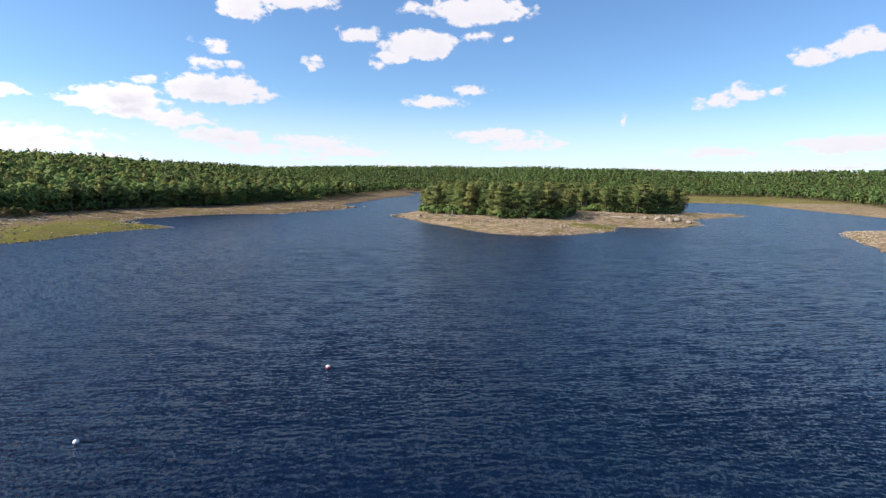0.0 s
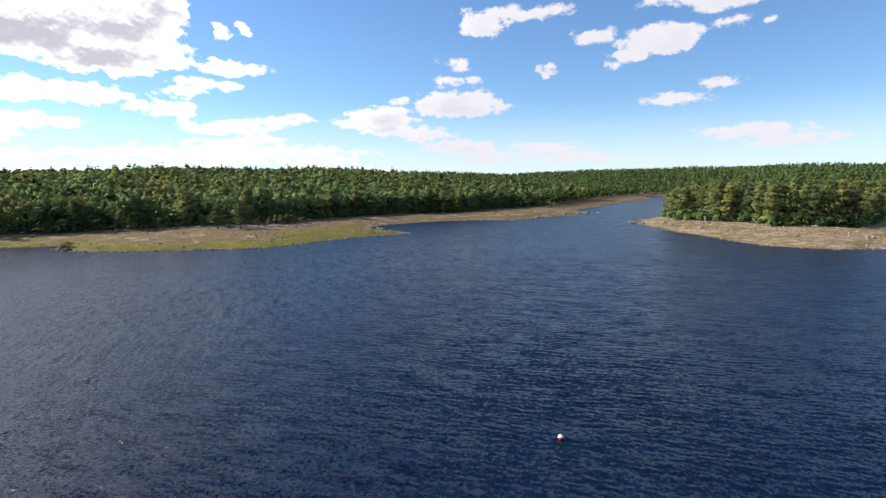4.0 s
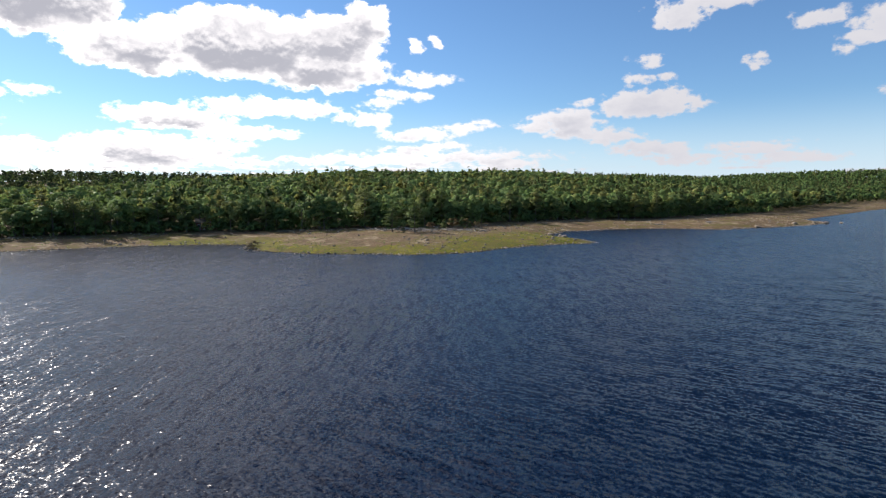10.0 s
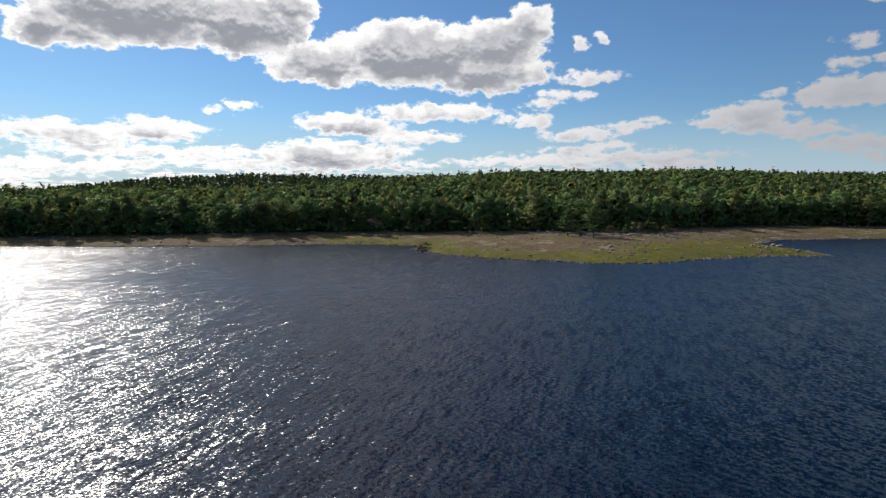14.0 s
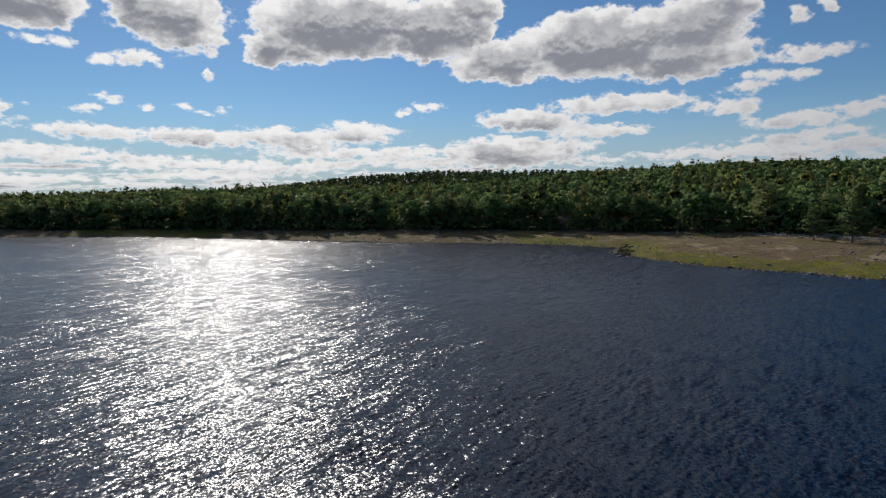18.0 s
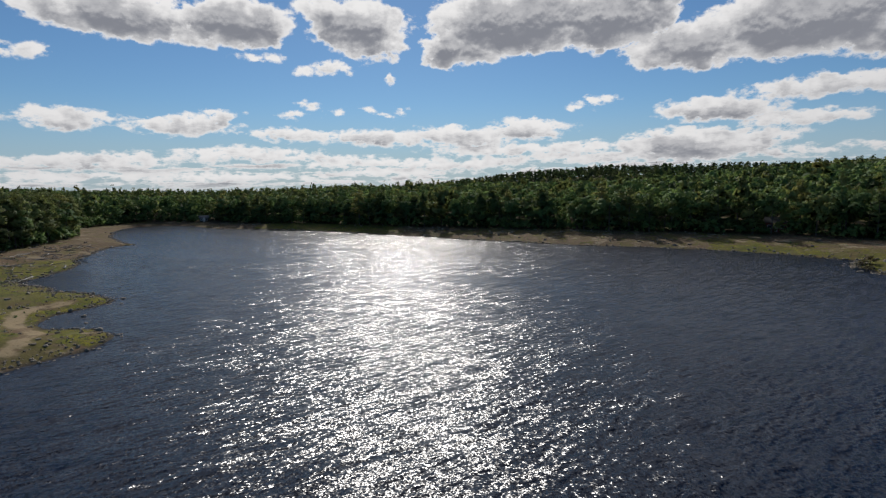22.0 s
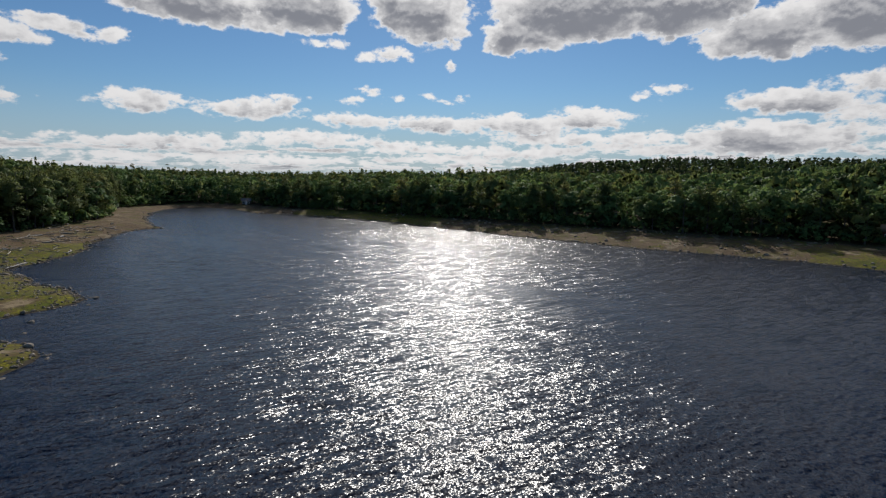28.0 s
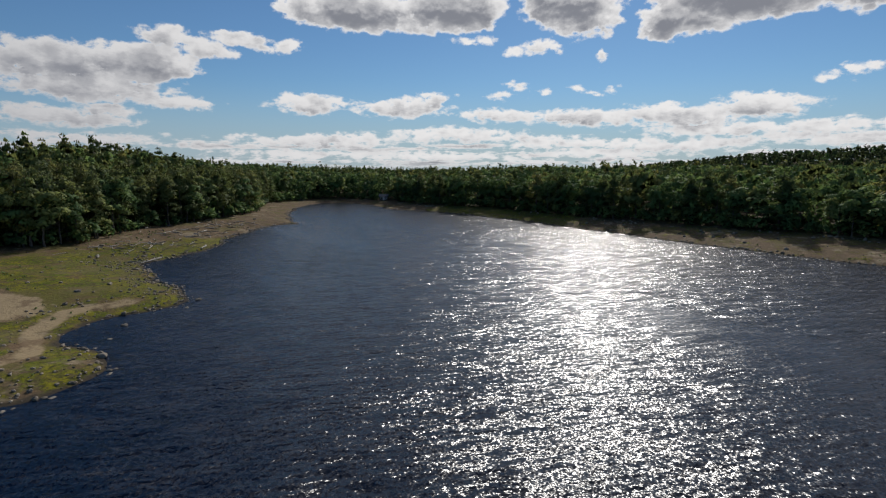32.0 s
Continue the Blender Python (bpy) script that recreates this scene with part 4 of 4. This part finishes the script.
def lay_stones():
    rng = np.random.default_rng(31)
    small = [stone_shape(rng, 1) for _ in range(6)]
    # a broken rim of stones along the water
    xs, ys = [], []
    for lo_x, hi_x, lo_y, hi_y, step in ((-345, -55, 40, 410, 0.85), (-320, -95, -130, 60, 1.0), (-35, 225, 195, 410, 1.2), (140, 215, 170, 260, 1.6)):
        x, y = spots(rng, lo_x, hi_x, lo_y, hi_y, step)
        xs.append(x), ys.append(y)
    x, y = np.concatenate(xs), np.concatenate(ys)
    rough = edge_distance(x, y, LAND)[0] < 14
    rough |= edge_distance(x, y, ISLAND)[0] < 14
    x, y = x[rough], y[rough]
    z, d, w = ground_height(x, y)
    many = 0.25 + 0.75 * lumps(x, y, 8, 12)
    keep = (d > -1.1) & (d < 1.3) & (rng.random(len(x)) < 0.25 + 0.6 * many)
    bx, by, bz = x[keep], y[keep], z[keep]
    # those by the cove, which the flight passes nearest, are stones of their own
    close = np.nonzero((bx > -152) & (bx < -100) & (by < 5) & (by > -35))[0][:280]
    meshes = [mesh_from("stone", v, f, [STONE]) for v, f in small]
    for n, i in enumerate(close):
        o = new("stone", meshes[n % 6])
        s = rng.uniform(0.25, 0.65)
        o.matrix_world = Matrix.LocRotScale((bx[i], by[i], max(bz[i], -0.12) + 0.06 * s), Euler((0, 0, rng.random() * 6.28)), (s * 1.3, s * 0.9, s * 0.65))
        o.parent = GROUND_SHEET
    rest = np.ones(len(bx), bool)
    rest[close] = False
    bx, by, bz = bx[rest], by[rest], bz[rest]
    stone_bed("shore_stones", bx, by, np.maximum(bz, -0.15), rng.uniform(0.35, 0.95, len(bx)) ** 1.3, small, "grey and brown stones lining the water's edge", rng)
    # stones strewn over the dry shore
    a, b = spots(np.random.default_rng(41), -345, -60, -130, 420, 2.1), spots(np.random.default_rng(42), -35, 225, 195, 420, 1.4)
    x, y = np.concatenate([a[0], b[0]]), np.concatenate([a[1], b[1]])
    z, d, w = ground_height(x, y)
    many = ramp(lumps(x, y, 16, 13), 0.35, 0.8)
    few = np.where((x < -100) & (y < 20), 0.35, 1.0)
    keep = (d > 1.5) & (w < 1) & (d < 60) & (rng.random(len(x)) < few * (0.1 + 0.85 * many)) & (np.hypot((x + 129) / 7, (y + 33) / 9) > 1)
    x, y, z = x[keep], y[keep], z[keep]
    stone_bed("strewn_stones", x, y, z, 0.25 + 1.0 * rng.random(len(x)) ** 3, small, "weathered stones strewn over the dry lake bed", rng)

    # small stones and lumps crowding the cove's low beach
    x, y = spots(np.random.default_rng(43), -170, -98, -62, 2, 0.62)
    z, d, w = ground_height(x, y)
    keep = (d > 0.2) & (d < 9) & (rng.random(len(x)) < (1.0 - 0.1 * d) * (0.3 + 0.9 * lumps(x, y, 5, 15))) & (edge_distance(x, y, TRACK)[0] > 1.2)
    x, y, z = x[keep], y[keep], z[keep]
    stone_bed("beach_stones", x, y, z, 0.18 + 0.5 * rng.random(len(x)) ** 2.5, small, "small brown stones crowding the cove's beach", rng)


lay_stones()
BOULDERS = [stone_shape(np.random.default_rng(60 + k), 3) for k in range(4)]
BOULDER_MESHES = [mesh_from("boulder", v, f, [STONE], True) for v, f in BOULDERS]


def ground_at(x, y):
    return float(ground_height(np.array([float(x)]), np.array([float(y)]))[0][0])


def boulder(x, y, size, k, label):
    o = new("boulder", BOULDER_MESHES[k % 4])
    h = size * (0.62 + 0.1 * (k % 3))
    o.matrix_world = Matrix.LocRotScale((x, y, max(ground_at(x, y), -0.2) + h * 0.22), Euler((0, 0, k * 1.3)), (size * 1.15, size * 0.9, h))
    return tagged(o, label, "boulder", "boulders on the shore")


# the group on the island's point, and single ones about the shores
for k, (x, y, size) in enumerate(((112, 283, 5.0), (117, 281, 4.4), (122, 284, 4.0), (106, 286, 3.4), (127, 282, 3.0), (99, 288, 2.6))):
    boulder(x, y, size, k, "large grey granite boulder on the island's bare shore")
for k, (x, y, size) in enumerate(((-27, 304, 2.4), (-22, 296, 2.0), (-29, 309, 1.6), (-13, 288, 2.8), (2, 262, 2.2), (30, 226, 1.5), (52, 232, 1.6))):
    boulder(x, y, size, k, "pale weathered boulder on the island's stony beach")
for k, (x, y, size) in enumerate(((-64, 391, 2.6), (-68, 383, 2.2), (-58, 399, 1.8), (-74, 365, 2.4), (-84, 333, 2.0), (-130, 228, 1.8), (-127, 226, 2.6), (-134, 227, 2.2))):
    boulder(x, y, size, k, "pale rock ledge beside the narrow channel")
for k, (x, y, size) in enumerate(((-148, -18.5, 0.9), (-144, -16, 0.7), (-135, -15.5, 0.8), (-131, -12, 0.7), (-127, -7, 0.9), (-138, -20, 0.7), (-176, 119, 1.4), (-181, 121, 1.6), (-184, 124, 1.5), (171, 229, 2.0))):
    boulder(x, y, size, k, "dark wet boulder half in the shallow water")


# ---- driftwood ----
def driftwood_material():
    m, g = material("driftwood")
    at = g.node("ShaderNodeTexCoord").outputs["Object"]
    n = g.noise(g.vec("MULTIPLY", at, (1, 12, 12)), 2.0, 4.0)
    p = g.node("ShaderNodeBsdfPrincipled", Base_Color=g.mix(n, (0.22, 0.19, 0.16, 1), (0.48, 0.44, 0.38, 1)), Roughness=0.85)
    return finish(m, g, p.outputs[0])


DRIFT = driftwood_material()


def log(x, y, length, thick, turn, label):
    """A bleached trunk with a forked end and broken stubs."""
    rng = np.random.default_rng(int(abs(x * 7 + y * 3)))
    bm = bmesh.new()

    def rod(points, radii, sides=8):
        rings = []
        for p, r in zip(points, radii):
            rings.append([bm.verts.new((p[0], p[1] + r * math.cos(t), p[2] + r * math.sin(t))) for t in [6.2832 * s / sides for s in range(sides)]])
        for a, b in zip(rings, rings[1:]):
            for s in range(sides):
                bm.faces.new((a[s], a[(s + 1) % sides], b[(s + 1) % sides], b[s]))
        bm.faces.new(rings[0]), bm.faces.new(list(reversed(rings[-1])))
    steps = [k / 6 for k in range(7)]
    rod([((t - 0.5) * length, rng.normal() * 0.03 * length * t, thick * 0.45 + rng.normal() * 0.02) for t in steps], [thick * 0.5 * (1.1 - 0.75 * t) for t in steps])
    for k in range(3):
        t = rng.uniform(0.4, 0.95)
        sgn = 1 if k % 2 else -1
        x0 = (t - 0.5) * length
        rod([(x0, 0, thick * 0.5), (x0 + 0.3 * length * 0.3, sgn * length * 0.10, thick * 0.8), (x0 + 0.14 * length, sgn * length * 0.16, thick * 1.1)], [thick * 0.2, thick * 0.12, thick * 0.05], 5)
    me = bpy.data.meshes.new("driftwood_log")
    bm.to_mesh(me)
    bm.free()
    me.materials.append(DRIFT)
    o = new("driftwood_log", me)
    o.matrix_world = pose(x, y, max(ground_at(x, y), 0.0) + 0.02, 0, 0, turn)
    return tagged(o, label, "log", "driftwood on the shore")


for x, y, length, turn in ((-166, -53, 6.5, 20), (-183, -58, 5.5, 40), (-176, -66, 4.5, 70), (-198, -76, 5.0, 25), (-205, -80, 4.0, 110), (-190, -70, 3.5, 150), (-160, -60, 3.0, 60)):
    log(x, y, length, 0.42, turn, "bleached grey driftwood log lying on the bare shore")

for x, y, length, turn in ((-168, 192, 6.0, 30), (-163, 196, 5.0, 160), (-172, 189, 4.5, 80), (-158, 201, 5.5, 10), (-176, 176, 4.0, 120), (-150, 205, 4.5, 50), (-186, 172, 3.5, 20),
                           (4, 284, 4.5, 30), (40, 262, 5.0, 170), (66, 270, 4.0, 100), (88, 300, 5.0, 60), (92, 290, 6.0, 150), (20, 250, 3.5, 20), (-104, 330, 6.0, 60), (-120, 305, 5.0, 30)):
    log(x, y, length, 0.5, turn, "bleached driftwood trunk stranded on the dry shore")


def brushwood(x, y, spread, count, seed):
    """A tangle of dead branches as one heap."""
    rng = np.random.default_rng(seed)
    v, f = [], []
    for k in range(count):
        a = np.array([rng.normal() * spread * 0.5, rng.normal() * spread * 0.35, 0.0])
        a[2] = ground_at(x + a[0], y + a[1]) + rng.uniform(0.05, 0.5)
        t, l = rng.random() * 6.28, rng.uniform(1.0, 3.2)
        b = a + np.array([math.cos(t) * l, math.sin(t) * l, rng.uniform(-0.1, 0.55)])
        r = rng.uniform(0.05, 0.12)
        side, up = np.array([-math.sin(t), math.cos(t), 0]) * r, np.array([0, 0, r])
        n = len(v)
        v += [a + side, a + up, a - side, a - up, b + side * 0.4, b + up * 0.4, b - side * 0.4, b - up * 0.4]
        f += [[n + i, n + (i + 1) % 4, n + 4 + (i + 1) % 4, n + 4 + i] for i in range(4)]
    v = np.array(v) + (x, y, 0)
    return tagged(new("brushwood", mesh_from("brushwood", v, np.array(f), [DRIFT])), "tangle of dead grey branches washed up on the shore", "brushwood", kind="stuff")


for k, (x, y, spread, count) in enumerate(((-172, 188, 12, 90), (-160, 200, 12, 80), (-182, 176, 8, 50), (-196, -74, 14, 80), (-172, -63, 12, 70), (-215, -84, 12, 60), (60, 272, 14, 60), (95, 292, 16, 70), (5, 280, 12, 40))):
    brushwood(x, y, spread, count, 80 + k)


def stump(x, y, tall, label):
    """A bleached standing stump with a broken top and root flare."""
    bm = bmesh.new()
    rows = [(0.42, -0.2), (0.3, 0.15), (0.22, tall * 0.4), (0.2, tall * 0.8), (0.12, tall)]
    rings = [[bm.verts.new((r * math.cos(t) * (1 + 0.2 * math.sin(3 * t)), r * math.sin(t), z + (0.25 * math.sin(2 * t) if k == 4 else 0))) for t in [6.2832 * s / 10 for s in range(10)]] for k, (r, z) in enumerate(rows)]
    for a, b in zip(rings, rings[1:]):
        for s in range(10):
            bm.faces.new((a[s], a[(s + 1) % 10], b[(s + 1) % 10], b[s]))
    bm.faces.new(rings[-1])
    me = bpy.data.meshes.new("stump")
    bm.to_mesh(me)
    bm.free()
    me.materials.append(DRIFT)
    o = new("stump", me)
    o.location = (x, y, ground_at(x, y))
    return tagged(o, label, "stump")


stump(4.5, 287, 2.6, "tall bleached stump standing on the island's shore")

# ---- floats ----
def paint(name, colour, rough=0.4):
    m, g = material(name)
    at = g.node("ShaderNodeTexCoord").outputs["Object"]
    n = g.noise(at, 5.0, 4.0)
    p = g.node("ShaderNodeBsdfPrincipled", Base_Color=g.mix(g.smooth(n, 0.5, 0.75), (*colour, 1), (*[c * 0.6 for c in colour], 1)), Roughness=rough)
    return finish(m, g, p.outputs[0])


BUOY_WHITE, BUOY_RED = paint("white_plastic", (0.8, 0.8, 0.78)), paint("red_plastic", (0.55, 0.05, 0.04))


def lathe(profile, sides=20):
    """A turned shape from rows of radius and height."""
    v = [(r * math.cos(6.2832 * s / sides), r * math.sin(6.2832 * s / sides), z) for r, z in profile for s in range(sides)]
    f = [[i * sides + s, i * sides + (s + 1) % sides, (i + 1) * sides + (s + 1) % sides, (i + 1) * sides + s] for i in range(len(profile) - 1) for s in range(sides)]
    return np.array(v), np.array(f)


def part(name, profile, mat, parent, label=""):
    o = new(name, mesh_from(name, *lathe(profile), [mat], True))
    o.parent = parent
    return tagged(o, label)


def buoy(x, y, size, upper, lower, label):
    """A mooring float: a ball with its waist and lifting eye."""
    top = new("mooring_buoy")
    top.location = (x, y, 0)
    ball = [(size * 0.5 * math.cos(radians(a)), size * (0.22 + 0.5 * math.sin(radians(a)))) for a in range(8, 91, 9)]
    low = [(size * 0.5 * math.cos(radians(a)), size * (0.22 + 0.5 * math.sin(radians(a)))) for a in range(-80, 9, 8)]
    part("upper_shell", ball, upper, top, "white upper half")
    part("lower_shell", low, lower, top)
    part("band", [(size * 0.5, size * 0.25), (size * 0.535, size * 0.27), (size * 0.535, size * 0.33), (size * 0.5, size * 0.35)], lower, top)
    part("lifting_eye", [(0.001, size * 0.86), (0.05, size * 0.84), (0.06, size * 0.76), (0.05, size * 0.70)], lower, top)
    return tagged(top, label, "buoy", "floats on the lake")


buoy(-12.0, 56.0, 0.48, BUOY_WHITE, BUOY_RED, "white and red mooring buoy floating on the lake")
buoy(-27.2, 38.6, 0.4, BUOY_WHITE, BUOY_WHITE, "plain white mooring buoy floating on the lake")


# ---- houses ----
WALL_BROWN = paint("brown_boards", (0.10, 0.075, 0.055), 0.85)
WALL_RED, WALL_PALE, ROOF_DARK, ROOF_PALE = paint("barn_red_boards", (0.22, 0.06, 0.045), 0.8), paint("white_trim", (0.75, 0.74, 0.7), 0.6), paint("dark_shingles", (0.06, 0.055, 0.05), 0.9), paint("pale_metal_roof", (0.16, 0.16, 0.165), 0.7)


def pane_material():
    m, g = material("window_pane")
    p = g.node("ShaderNodeBsdfPrincipled", Base_Color=(0.02, 0.025, 0.03, 1), Roughness=0.05)
    return finish(m, g, p.outputs[0])


PANE = pane_material()


def block(name, size, at, mat, parent, label="", ridge=False):
    """A bevelled block, or a gable roof where ridge is set, as one part."""
    bm = bmesh.new()
    sx, sy, sz = size
    if ridge:
        lo = [bm.verts.new((x * sx / 2, y * sy / 2, 0)) for x, y in ((-1, -1), (1, -1), (1, 1), (-1, 1))]
        hi = [bm.verts.new((x * sx / 2, 0, sz)) for x in (-1, 1)]
        for f in ((lo[0], lo[1], hi[1], hi[0]), (lo[2], lo[3], hi[0], hi[1]), (lo[1], lo[2], hi[1]), (lo[3], lo[0], hi[0]), (lo[3], lo[2], lo[1], lo[0])):
            bm.faces.new(f)
    else:
        bmesh.ops.create_cube(bm, size=1.0, matrix=Matrix.Diagonal((sx, sy, sz, 1)))
        bmesh.ops.bevel(bm, geom=bm.edges[:], offset=0.02, segments=1, affect="EDGES")
    me = bpy.data.meshes.new(name)
    bm.to_mesh(me)
    bm.free()
    me.materials.append(mat)
    o = new(name, me)
    o.parent, o.location = parent, at
    return tagged(o, label)


def cabin(name, x, y, turn, size, wall, roof, label):
    """A small gabled house with a door and windows on its lake side (-y)."""
    top = new(name)
    top.matrix_world = pose(x, y, ground_at(x, y) - 0.1, 0, 0, turn)
    w, d, h = size
    block("wall", (w, d, h), (0, 0, h / 2), wall, top)
    block("roof", (w + 0.7, d + 0.9, h * 0.6), (0, 0, h - 0.02), roof, top, ridge=True)
    for k in (-1, 1):
        window = block("window", (1.15, 0.08, 1.2), (k * w * 0.3, -d / 2 - 0.03, h * 0.58), WALL_PALE, top, "white window frame")
        block("pane", (0.85, 0.03, 0.9), (0, -0.045, 0), PANE, window, "dark window pane")
    block("door", (0.95, 0.08, 2.0), (0, -d / 2 - 0.03, 1.05), WALL_PALE, top, "white door")
    block("chimney", (0.5, 0.5, 1.6), (w * 0.25, d * 0.15, h * 1.35), STONE, top)
    return tagged(top, label, "house")


cabin("cabin", -240, 134, 66, (5.6, 4.6, 2.8), WALL_RED, ROOF_DARK, "small dark red cabin with white windows among the trees")
cabin("lake_house", -349, -113, 120, (4.4, 3.6, 2.1), WALL_BROWN, ROOF_PALE, "brown house with a light metal roof by the cove")
